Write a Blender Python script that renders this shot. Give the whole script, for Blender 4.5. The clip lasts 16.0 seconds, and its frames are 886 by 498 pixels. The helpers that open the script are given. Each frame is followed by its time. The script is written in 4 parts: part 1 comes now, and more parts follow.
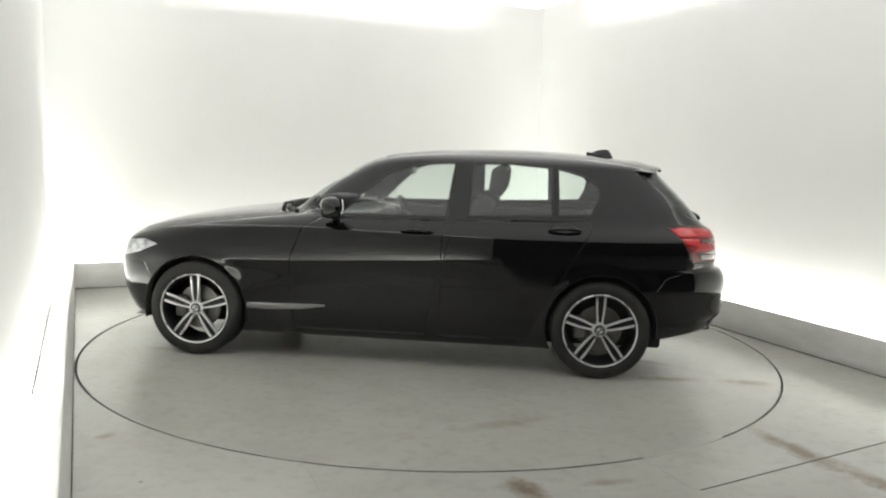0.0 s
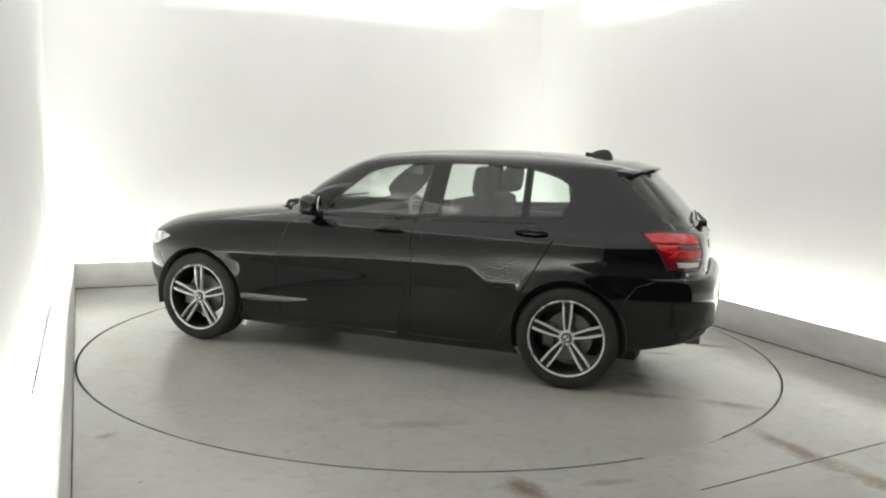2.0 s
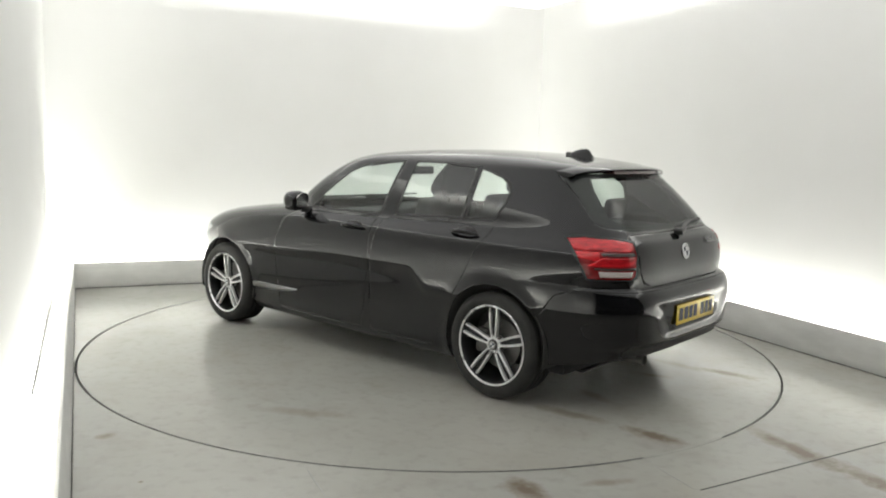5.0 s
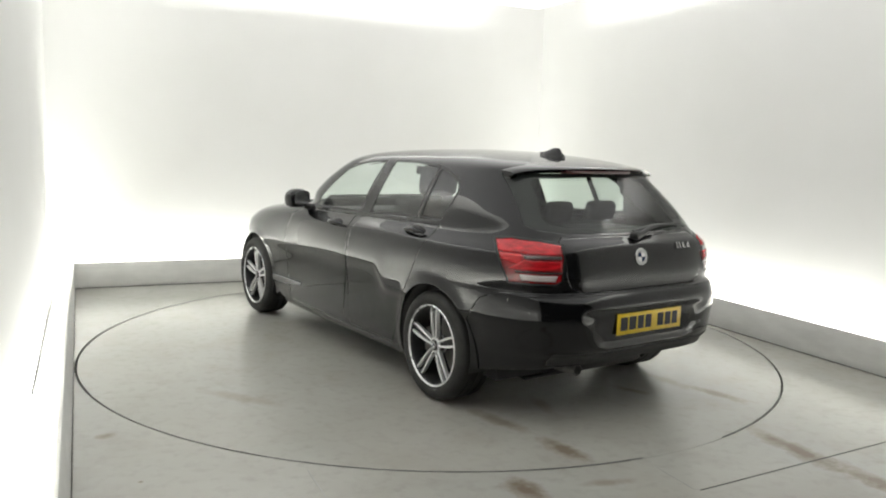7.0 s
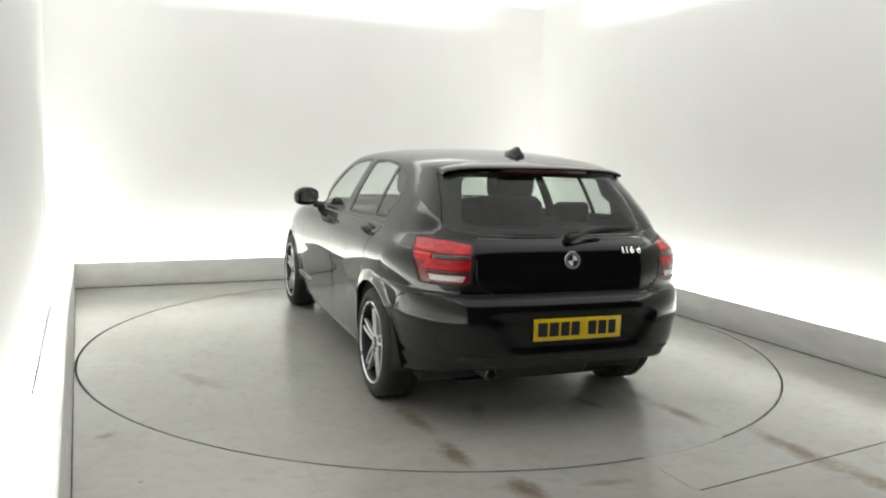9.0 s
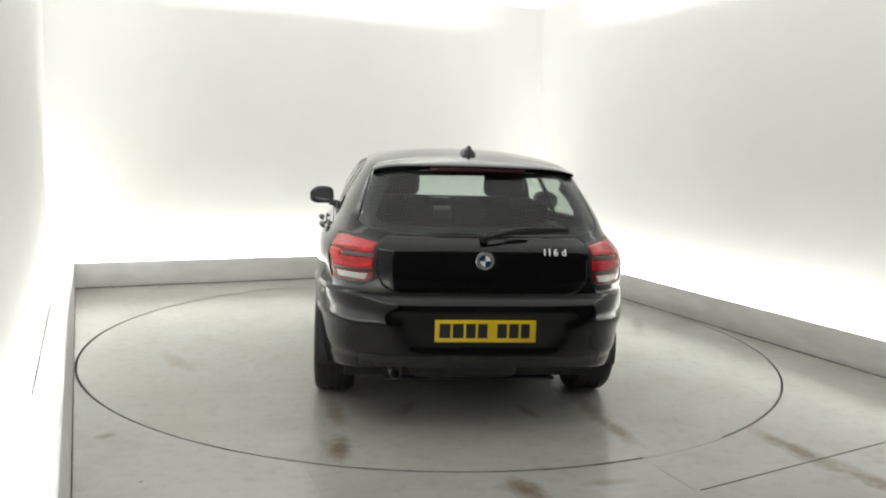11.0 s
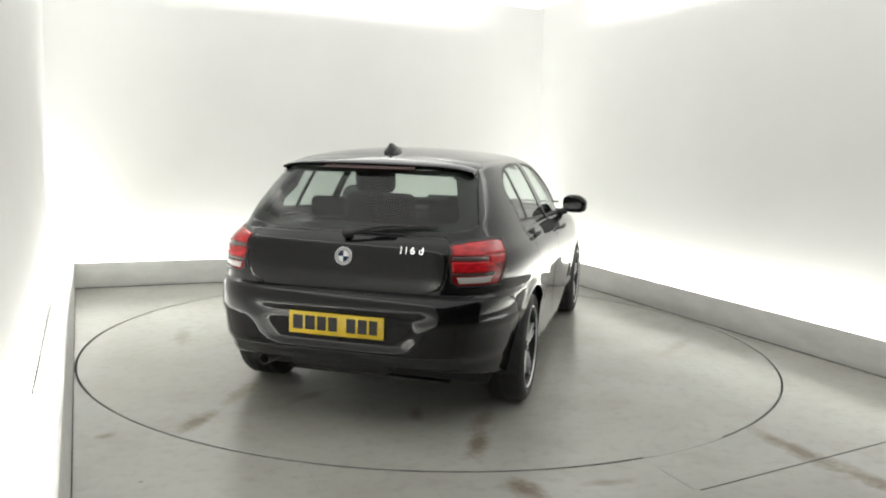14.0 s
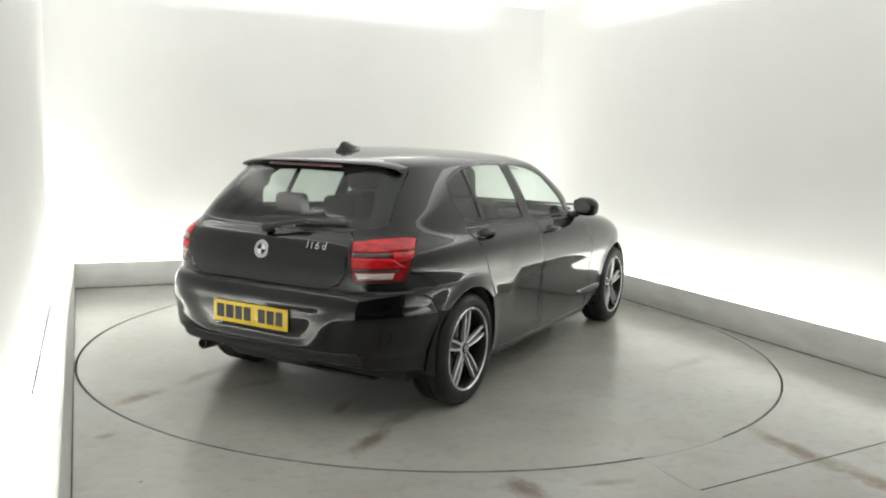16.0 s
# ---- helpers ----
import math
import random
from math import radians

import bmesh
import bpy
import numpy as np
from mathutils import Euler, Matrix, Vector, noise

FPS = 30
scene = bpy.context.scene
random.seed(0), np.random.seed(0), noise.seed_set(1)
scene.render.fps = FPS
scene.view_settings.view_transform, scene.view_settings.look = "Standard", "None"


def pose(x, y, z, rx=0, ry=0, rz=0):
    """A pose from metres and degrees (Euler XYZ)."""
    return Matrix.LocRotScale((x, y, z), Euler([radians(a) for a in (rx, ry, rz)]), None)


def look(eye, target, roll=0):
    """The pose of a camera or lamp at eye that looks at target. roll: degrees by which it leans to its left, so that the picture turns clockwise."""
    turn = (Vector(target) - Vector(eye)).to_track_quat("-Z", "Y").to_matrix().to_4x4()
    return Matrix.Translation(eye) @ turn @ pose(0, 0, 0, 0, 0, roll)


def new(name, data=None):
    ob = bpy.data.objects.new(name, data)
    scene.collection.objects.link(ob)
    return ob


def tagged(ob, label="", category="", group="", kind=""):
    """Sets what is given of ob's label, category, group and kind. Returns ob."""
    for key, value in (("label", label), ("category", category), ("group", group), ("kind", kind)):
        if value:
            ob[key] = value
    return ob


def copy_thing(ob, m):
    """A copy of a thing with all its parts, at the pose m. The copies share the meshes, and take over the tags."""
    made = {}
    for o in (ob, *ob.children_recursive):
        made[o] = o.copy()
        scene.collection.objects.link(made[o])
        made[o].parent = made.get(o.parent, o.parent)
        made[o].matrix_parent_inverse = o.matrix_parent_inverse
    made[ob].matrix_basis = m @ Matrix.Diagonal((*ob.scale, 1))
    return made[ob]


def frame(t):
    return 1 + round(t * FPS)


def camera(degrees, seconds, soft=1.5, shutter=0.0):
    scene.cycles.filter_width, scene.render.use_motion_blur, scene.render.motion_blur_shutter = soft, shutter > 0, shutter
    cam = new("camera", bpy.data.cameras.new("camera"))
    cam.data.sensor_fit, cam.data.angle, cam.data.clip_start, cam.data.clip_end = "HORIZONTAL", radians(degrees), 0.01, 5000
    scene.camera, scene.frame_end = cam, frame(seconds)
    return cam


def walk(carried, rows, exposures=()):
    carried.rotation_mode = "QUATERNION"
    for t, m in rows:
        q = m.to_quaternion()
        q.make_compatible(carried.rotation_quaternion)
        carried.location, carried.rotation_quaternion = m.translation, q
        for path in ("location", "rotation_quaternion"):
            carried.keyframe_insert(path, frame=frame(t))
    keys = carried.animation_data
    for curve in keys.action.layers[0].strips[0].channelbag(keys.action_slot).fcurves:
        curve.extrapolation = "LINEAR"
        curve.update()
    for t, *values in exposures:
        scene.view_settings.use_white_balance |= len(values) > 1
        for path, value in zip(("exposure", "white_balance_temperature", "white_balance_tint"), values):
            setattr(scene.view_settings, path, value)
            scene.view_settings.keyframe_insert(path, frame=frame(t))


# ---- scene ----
# The camera stands still in a corner of the studio, 1.46 m above the floor.
cam = camera(58.5, 16.0, soft=2.0)
EYE = (-2.394, -5.339, 1.461)
VIEW = look(EYE, (-0.316, -0.838, 0.809), roll=1.79)
walk(cam, [(0.0, VIEW), (16.0, VIEW)])

# ---- world and light ----
world = bpy.data.worlds.new("studio_world")
world.use_nodes = True
world.node_tree.nodes["Background"].inputs["Color"].default_value = (0.8, 0.9, 1.0, 1)
world.node_tree.nodes["Background"].inputs["Strength"].default_value = 0.0
scene.world = world
scene.view_settings.exposure = 0.0

WEST, EAST, NORTH = -2.46, 2.50, 2.825          # faces of the low upstands
GAP = 0.205                                      # light trough between upstand and wall
SOUTH = -4.9                                     # where the white studio ends
CEIL, SLAB, UPSTAND = 3.05, 3.42, 0.243
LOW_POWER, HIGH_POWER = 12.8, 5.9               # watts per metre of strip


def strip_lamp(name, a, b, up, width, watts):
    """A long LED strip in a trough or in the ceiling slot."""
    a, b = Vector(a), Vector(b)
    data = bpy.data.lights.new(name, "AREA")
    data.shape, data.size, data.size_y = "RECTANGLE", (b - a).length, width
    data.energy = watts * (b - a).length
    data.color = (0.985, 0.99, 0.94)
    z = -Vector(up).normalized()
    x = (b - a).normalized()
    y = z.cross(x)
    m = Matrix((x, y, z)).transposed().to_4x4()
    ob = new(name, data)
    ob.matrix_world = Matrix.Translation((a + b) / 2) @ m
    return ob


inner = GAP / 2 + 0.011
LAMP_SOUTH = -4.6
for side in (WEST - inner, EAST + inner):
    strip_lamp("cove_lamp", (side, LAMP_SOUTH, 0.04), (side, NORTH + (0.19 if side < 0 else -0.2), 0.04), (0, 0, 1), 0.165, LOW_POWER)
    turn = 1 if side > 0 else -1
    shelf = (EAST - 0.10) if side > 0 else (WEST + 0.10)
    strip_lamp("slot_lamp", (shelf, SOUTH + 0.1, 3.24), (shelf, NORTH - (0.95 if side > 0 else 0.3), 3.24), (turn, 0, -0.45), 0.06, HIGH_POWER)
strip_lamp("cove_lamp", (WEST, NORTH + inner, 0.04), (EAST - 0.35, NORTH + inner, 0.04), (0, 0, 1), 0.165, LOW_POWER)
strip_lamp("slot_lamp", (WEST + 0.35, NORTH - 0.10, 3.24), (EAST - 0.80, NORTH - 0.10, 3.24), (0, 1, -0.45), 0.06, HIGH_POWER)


# ---- materials ----
def material(name, colour, rough=0.5, metal=0.0, coat=0.0, coat_rough=0.03, ior=1.5, spec=0.5):
    m = bpy.data.materials.new(name)
    m.use_nodes = True
    b = m.node_tree.nodes["Principled BSDF"]
    b.inputs["Base Color"].default_value = (*colour, 1)
    b.inputs["Roughness"].default_value = rough
    b.inputs["Metallic"].default_value = metal
    b.inputs["IOR"].default_value = ior
    b.inputs["Specular IOR Level"].default_value = spec
    b.inputs["Coat Weight"].default_value = coat
    b.inputs["Coat Roughness"].default_value = coat_rough
    return m


def nodes_of(m):
    t = m.node_tree
    return t, t.nodes["Principled BSDF"]


def add(t, kind, **values):
    n = t.nodes.new(kind)
    for key, value in values.items():
        if key in n.inputs:
            n.inputs[key].default_value = value
    return n


def noise_mix(m, scale, low, high, detail=4.0, rough_low=None, rough_high=None, bump=0.0, bump_scale=80.0, stretch=(1, 1, 1)):
    """Base colour and gloss that wander between two values, with a fine relief."""
    t, b = nodes_of(m)
    co = add(t, "ShaderNodeTexCoord")
    mp = add(t, "ShaderNodeMapping", Scale=stretch)
    t.links.new(co.outputs["Object"], mp.inputs["Vector"])
    n1 = add(t, "ShaderNodeTexNoise", Scale=scale, Detail=detail, Roughness=0.6)
    t.links.new(mp.outputs["Vector"], n1.inputs["Vector"])
    ramp = t.nodes.new("ShaderNodeValToRGB")
    ramp.color_ramp.elements[0].position, ramp.color_ramp.elements[1].position = 0.35, 0.65
    ramp.color_ramp.elements[0].color, ramp.color_ramp.elements[1].color = (*low, 1), (*high, 1)
    t.links.new(n1.outputs["Fac"], ramp.inputs["Fac"])
    t.links.new(ramp.outputs["Color"], b.inputs["Base Color"])
    if rough_low is not None:
        mr = add(t, "ShaderNodeMapRange")
        mr.inputs["To Min"].default_value, mr.inputs["To Max"].default_value = rough_low, rough_high
        t.links.new(n1.outputs["Fac"], mr.inputs["Value"])
        t.links.new(mr.outputs["Result"], b.inputs["Roughness"])
    if bump:
        n2 = add(t, "ShaderNodeTexNoise", Scale=bump_scale, Detail=3.0)
        t.links.new(mp.outputs["Vector"], n2.inputs["Vector"])
        bp = add(t, "ShaderNodeBump", Strength=bump, Distance=0.002)
        t.links.new(n2.outputs["Fac"], bp.inputs["Height"])
        t.links.new(bp.outputs["Normal"], b.inputs["Normal"])
    return ramp


def concrete(name, stains):
    """Painted, worn grey concrete with brown stains given as (x, y, turn, length, width, strength)."""
    m = material(name, (0.36, 0.36, 0.34), 0.4)
    t, b = nodes_of(m)
    ramp = noise_mix(m, 0.8, (0.350, 0.348, 0.321), (0.430, 0.427, 0.397), 5.0, 0.18, 0.29, 0.07, 30.0)
    ramp.color_ramp.elements[0].position, ramp.color_ramp.elements[1].position = 0.25, 0.75
    co = add(t, "ShaderNodeTexCoord")
    fine = add(t, "ShaderNodeTexNoise", Scale=9.0, Detail=8.0, Roughness=0.72)
    t.links.new(co.outputs["Object"], fine.inputs["Vector"])
    colour = ramp.outputs["Color"]
    # scuffs in two finer grades
    for scale, lo, hi, tint, weight in ((2.3, 0.50, 0.85, (0.26, 0.235, 0.195), 0.45), (0.6, 0.40, 0.80, (0.33, 0.30, 0.26), 0.5), (13.0, 0.50, 0.90, (0.22, 0.21, 0.185), 0.5), (1.3, 0.40, 0.90, (0.46, 0.457, 0.43), 0.35)):
        n = add(t, "ShaderNodeTexNoise", Scale=scale, Detail=4.0, Roughness=0.6)
        t.links.new(co.outputs["Object"], n.inputs["Vector"])
        mr = add(t, "ShaderNodeMapRange")
        mr.inputs["From Min"].default_value, mr.inputs["From Max"].default_value, mr.inputs["To Max"].default_value = lo, hi, weight
        t.links.new(n.outputs["Fac"], mr.inputs["Value"])
        mx = add(t, "ShaderNodeMix")
        mx.data_type = "RGBA"
        t.links.new(mr.outputs["Result"], mx.inputs[0])
        t.links.new(colour, mx.inputs[6])
        mx.inputs[7].default_value = (*tint, 1)
        colour = mx.outputs[2]
    for x, y, turn, length, width, strength in stains:
        mp = add(t, "ShaderNodeMapping")
        mp.vector_type = "TEXTURE"
        mp.inputs["Location"].default_value = (x, y, 0)
        mp.inputs["Rotation"].default_value = (0, 0, radians(turn))
        mp.inputs["Scale"].default_value = (length, width, 1)
        t.links.new(co.outputs["Object"], mp.inputs["Vector"])
        ln = add(t, "ShaderNodeVectorMath")
        ln.operation = "LENGTH"
        t.links.new(mp.outputs["Vector"], ln.inputs[0])
        sub = add(t, "ShaderNodeMath")
        sub.operation = "MULTIPLY_ADD"
        t.links.new(fine.outputs["Fac"], sub.inputs[0])
        sub.inputs[1].default_value = -2.6
        t.links.new(ln.outputs["Value"], sub.inputs[2])
        mr = add(t, "ShaderNodeMapRange")
        mr.inputs["From Min"].default_value, mr.inputs["From Max"].default_value = 0.15, -0.95
        mr.inputs["To Min"].default_value, mr.inputs["To Max"].default_value = 0.0, strength
        t.links.new(sub.outputs["Value"], mr.inputs["Value"])
        mx = add(t, "ShaderNodeMix")
        mx.data_type = "RGBA"
        t.links.new(mr.outputs["Result"], mx.inputs[0])
        t.links.new(colour, mx.inputs[6])
        mx.inputs[7].default_value = (0.165, 0.118, 0.082, 1)
        colour = mx.outputs[2]
    t.links.new(colour, b.inputs["Base Color"])
    return m


def tinted_glass(name, tint, haze=0.0, mirror=0.078):
    """Clear glass: light goes through tinted, and the pane mirrors by its angle."""
    m = bpy.data.materials.new(name)
    m.use_nodes = True
    t = m.node_tree
    t.nodes.remove(t.nodes["Principled BSDF"])
    out = t.nodes["Material Output"]
    clear = add(t, "ShaderNodeBsdfTransparent", Color=(*tint, 1))
    gloss = add(t, "ShaderNodeBsdfGlossy", Color=(1, 1, 1, 1), Roughness=haze)
    facing = add(t, "ShaderNodeLayerWeight", Blend=0.5)
    fifth = add(t, "ShaderNodeMath")
    fifth.operation = "POWER"
    fifth.inputs[1].default_value = 5.0
    t.links.new(facing.outputs["Facing"], fifth.inputs[0])
    lift = add(t, "ShaderNodeMath")
    lift.operation = "MULTIPLY_ADD"
    lift.inputs[1].default_value, lift.inputs[2].default_value = 0.998 - mirror, mirror
    t.links.new(fifth.outputs[0], lift.inputs[0])
    mx = t.nodes.new("ShaderNodeMixShader")
    t.links.new(lift.outputs[0], mx.inputs[0])
    t.links.new(clear.outputs[0], mx.inputs[1])
    t.links.new(gloss.outputs[0], mx.inputs[2])
    t.links.new(mx.outputs[0], out.inputs["Surface"])
    return m


WALL = material("white_wall_paint", (0.82, 0.82, 0.80), 0.6)
noise_mix(WALL, 0.7, (0.80, 0.80, 0.775), (0.83, 0.83, 0.81), 3.0, bump=0.05, bump_scale=120)
# Fill light added: the ceiling panel emits, its base colour lowered to balance.
FILL_CEILING = material("ceiling_with_added_fill", (0.80, 0.79, 0.83), 0.7)
noise_mix(FILL_CEILING, 0.9, (0.26, 0.255, 0.28), (0.30, 0.295, 0.32), 3.0)
FILL_CEILING.node_tree.nodes["Principled BSDF"].inputs["Emission Color"].default_value = (0.985, 0.99, 0.945, 1)
FILL_CEILING.node_tree.nodes["Principled BSDF"].inputs["Emission Strength"].default_value = 0.90
CEILING = material("ceiling_paint", (0.82, 0.81, 0.84), 0.7)
noise_mix(CEILING, 0.9, (0.80, 0.79, 0.82), (0.84, 0.83, 0.86), 3.0, bump=0.05, bump_scale=90)
KERB = material("upstand_paint", (0.72, 0.72, 0.70), 0.5)
noise_mix(KERB, 2.5, (0.67, 0.67, 0.645), (0.78, 0.78, 0.755), 6.0, bump=0.06, bump_scale=70, stretch=(1, 1, 3))
DARK_ROOM = material("dark_workshop_paint", (0.09, 0.09, 0.095), 0.8)
noise_mix(DARK_ROOM, 1.0, (0.055, 0.055, 0.058), (0.085, 0.085, 0.085), 4.0)
FLOOR = concrete("studio_floor_concrete", ((0.84, -2.66, 88, 0.30, 0.060, 0.85), (0.88, -3.15, 88, 0.28, 0.06, 0.8), (-0.68, -2.56, 100, 0.12, 0.065, 0.85), (-0.62, -2.85, 95, 0.14, 0.06, 0.7), (-2.315, -1.292, 20, 0.05, 0.03, 0.6), (-2.19, -1.905, 0, 0.010, 0.008, 0.9), (-0.3, -2.62, 170, 0.10, 0.03, 0.4)))
EDGE_STEEL = material("worn_edge_steel", (0.30, 0.30, 0.29), 0.5, 0.3)
noise_mix(EDGE_STEEL, 6, (0.25, 0.25, 0.24), (0.34, 0.34, 0.325))
PIT = material("dark_pit_steel", (0.015, 0.015, 0.015), 0.7)


# ---- building blocks ----
def finish(bm, name, mat, smooth=True, sharp=35):
    me = bpy.data.meshes.new(name)
    bm.normal_update()
    bm.to_mesh(me)
    bm.free()
    if mat is not None:
        me.materials.append(mat)
    if smooth:
        for p in me.polygons:
            p.use_smooth = True
        me.set_sharp_from_angle(angle=radians(sharp))
    return me


def part(name, bm, mat, parent=None, label="", smooth=True, sharp=35, thick=0.0):
    """Links a bmesh as one mesh object, under a thing or a part."""
    ob = new(name, finish(bm, name, mat, smooth, sharp))
    if parent is not None:
        ob.parent = parent
    if thick:
        s = ob.modifiers.new("thickness", "SOLIDIFY")
        s.thickness, s.offset = thick, -1.0
        if mat is PAINT:
            ob.data.materials.append(SEAM)
            s.material_offset_rim = 1
    return tagged(ob, label=label)


def box_bm(x0, x1, y0, y1, z0, z1, bevel=0.0, seg=2, bm=None):
    own = bm if bm is not None else bmesh.new()
    m = Matrix.Translation(((x0 + x1) / 2, (y0 + y1) / 2, (z0 + z1) / 2)) @ Matrix.Diagonal((x1 - x0, y1 - y0, z1 - z0, 1))
    vs = bmesh.ops.create_cube(own, size=1.0, matrix=m)["verts"]
    if bevel:
        es = list({e for v in vs for e in v.link_edges})
        bmesh.ops.bevel(own, geom=es, offset=bevel, segments=seg, affect="EDGES", profile=0.5)
    return own


def lathe_bm(profile, steps, axis="y", closed=False, bm=None):
    """Turns (radius, along) pairs round an axis."""
    own = bm if bm is not None else bmesh.new()
    rings = []
    for i in range(steps):
        a = 2 * math.pi * i / steps
        c, s = math.cos(a), math.sin(a)
        ring = []
        for r, h in profile:
            co = (r * c, h, r * s) if axis == "y" else ((h, r * c, r * s) if axis == "x" else (r * c, r * s, h))
            ring.append(own.verts.new(co))
        rings.append(ring)
    n = len(profile)
    for i in range(steps):
        a, b = rings[i], rings[(i + 1) % steps]
        for j in range(n if closed else n - 1):
            k = (j + 1) % n
            try:
                own.faces.new((a[j], a[k], b[k], b[j]))
            except ValueError:
                pass
    bmesh.ops.remove_doubles(own, verts=own.verts, dist=1e-6)
    bmesh.ops.recalc_face_normals(own, faces=own.faces)
    return own


def structure(name, bm, mat, label, category, smooth=False):
    return tagged(part(name, bm, mat, smooth=smooth), label=label, category=category, kind="structure")


# ---- the studio ----
RING = 2.447
wx0, wx1, wy1 = WEST - GAP, EAST + GAP, NORTH + GAP


def ring_floor(hole, x0, x1, y0, y1, depth):
    """A floor sheet with a round hole, and the hole's rim."""
    bm = bmesh.new()
    n = 360
    inner_v, outer_v, low_v = [], [], []
    for i in range(n):
        a = 2 * math.pi * i / n
        c, s = math.cos(a), math.sin(a)
        d = min((x1 if c > 0 else x0) / c if abs(c) > 1e-9 else 1e9, (y1 if s > 0 else y0) / s if abs(s) > 1e-9 else 1e9)
        inner_v.append(bm.verts.new((hole * c, hole * s, 0)))
        low_v.append(bm.verts.new((hole * c, hole * s, -depth)))
        outer_v.append(bm.verts.new((d * c, d * s, 0)))
    for i in range(n):
        j = (i + 1) % n
        bm.faces.new((inner_v[i], outer_v[i], outer_v[j], inner_v[j]))
        bm.faces.new((low_v[i], inner_v[i], inner_v[j], low_v[j]))
    for x, y in ((x0, y0), (x1, y0), (x1, y1), (x0, y1)):
        near = sorted(outer_v, key=lambda v: (v.co.x - x) ** 2 + (v.co.y - y) ** 2)[:2]
        f = bm.faces.new((near[0], near[1], bm.verts.new((x, y, 0))))
        f.normal_update()
        if f.normal.z < 0:
            f.normal_flip()
    return bm


structure("floor", ring_floor(RING + 0.007, -6.0, 6.0, -9.0, wy1 + 0.12, 0.08), FLOOR, "worn grey painted concrete studio floor with brown stains", "floor")
structure("pit", lathe_bm([(0.0, -0.08), (RING + 0.02, -0.08)], 96, "z"), PIT, "dark steel pit under the turntable", "pit")
structure("wall_west", box_bm(wx0 - 0.1, wx0, SOUTH, wy1 + 0.1, 0.0, SLAB), WALL, "smooth white studio wall washed by hidden strip lights", "wall")
structure("wall_north", box_bm(wx0, wx1, wy1, wy1 + 0.1, 0.0, SLAB), WALL, "smooth white studio wall washed by hidden strip lights", "wall")
structure("wall_east", box_bm(wx1, wx1 + 0.1, SOUTH, wy1 + 0.1, 0.0, SLAB), WALL, "smooth white studio wall washed by hidden strip lights", "wall")
structure("trim", box_bm(-1.194, -1.187, wy1 - 0.0025, wy1 + 0.001, UPSTAND, SLAB), WALL, "thin white joint strip between wall panels", "trim")
def leaning_board():
    """The west upstand: its top leans outwards more and more away from the corner."""
    bm = bmesh.new()
    rows = []
    for i in range(41):
        y = SOUTH + (NORTH + 0.022 - SOUTH) * i / 40
        f = max(0.0, min(1.0, (NORTH - y) / 2.6))
        lean = 0.027 * f * f * (3 - 2 * f)
        rows.append([bm.verts.new(c) for c in ((WEST, y, -0.002), (WEST - lean, y, UPSTAND - 0.003), (WEST - lean - 0.003, y, UPSTAND), (WEST - lean - 0.016, y, UPSTAND),
                                               (WEST - lean - 0.019, y, UPSTAND - 0.003), (WEST - 0.022, y, -0.002))])
    for a, b in zip(rows, rows[1:]):
        for k in range(6):
            bm.faces.new((a[k], a[(k + 1) % 6], b[(k + 1) % 6], b[k]))
    bm.faces.new(rows[0])
    bm.faces.new(rows[-1][::-1])
    bmesh.ops.recalc_face_normals(bm, faces=bm.faces)
    return bm


structure("upstand_west", leaning_board(), KERB, "low off-white upstand hiding the floor strip lights", "upstand", True)
structure("upstand_north", box_bm(WEST, EAST, NORTH, NORTH + 0.022, -0.002, UPSTAND, 0.003), KERB, "low off-white upstand hiding the floor strip lights", "upstand", True)
structure("upstand_east", box_bm(EAST, EAST + 0.022, SOUTH, NORTH + 0.022, -0.002, UPSTAND, 0.003), KERB, "low off-white upstand hiding the floor strip lights", "upstand", True)
structure("ceiling", box_bm(WEST, EAST, SOUTH, NORTH, CEIL, CEIL + 0.05, 0.004), FILL_CEILING, "suspended pale ceiling panel given an added fill glow, with a lit slot round it", "ceiling", True)
structure("ceiling_slab", box_bm(wx0 - 0.1, wx1 + 0.1, SOUTH, wy1 + 0.1, SLAB, SLAB + 0.1), CEILING, "pale upper ceiling above the light slot", "ceiling")
# the dark hall behind the camera
structure("wall_south", box_bm(-6.0, 6.0, -9.1, -9.0, 0, 4.6), DARK_ROOM, "plain dark hall wall", "wall")
structure("wall_hall_west", box_bm(-6.1, -6.0, -9.1, SOUTH, 0, 4.6), DARK_ROOM, "plain dark hall wall", "wall")
structure("wall_hall_east", box_bm(6.0, 6.1, -9.1, SOUTH, 0, 4.6), DARK_ROOM, "plain dark hall wall", "wall")
structure("wall_hall_left", box_bm(-6.1, wx0 - 0.1, SOUTH, SOUTH + 0.1, 0, 4.6), DARK_ROOM, "plain dark hall wall", "wall")
structure("wall_hall_right", box_bm(wx1 + 0.1, 6.1, SOUTH, SOUTH + 0.1, 0, 4.6), DARK_ROOM, "plain dark hall wall", "wall")
structure("wall_hall_over", box_bm(wx0 - 0.1, wx1 + 0.1, SOUTH - 0.1, SOUTH, CEIL, 4.6), DARK_ROOM, "plain dark hall wall", "wall")
structure("ceiling_hall", box_bm(-6.1, 6.1, -9.1, SOUTH + 0.1, 4.6, 4.7), DARK_ROOM, "plain dark hall ceiling", "ceiling")
# saw cuts in the floor
structure("floor_joint", box_bm(0.04, 1.55, -0.003, 0.003, -0.002, 0.0012), PIT, "dark saw-cut joint in the concrete floor", "joint").matrix_world = pose(0, -2.836, 0, 0, 0, 4.7)

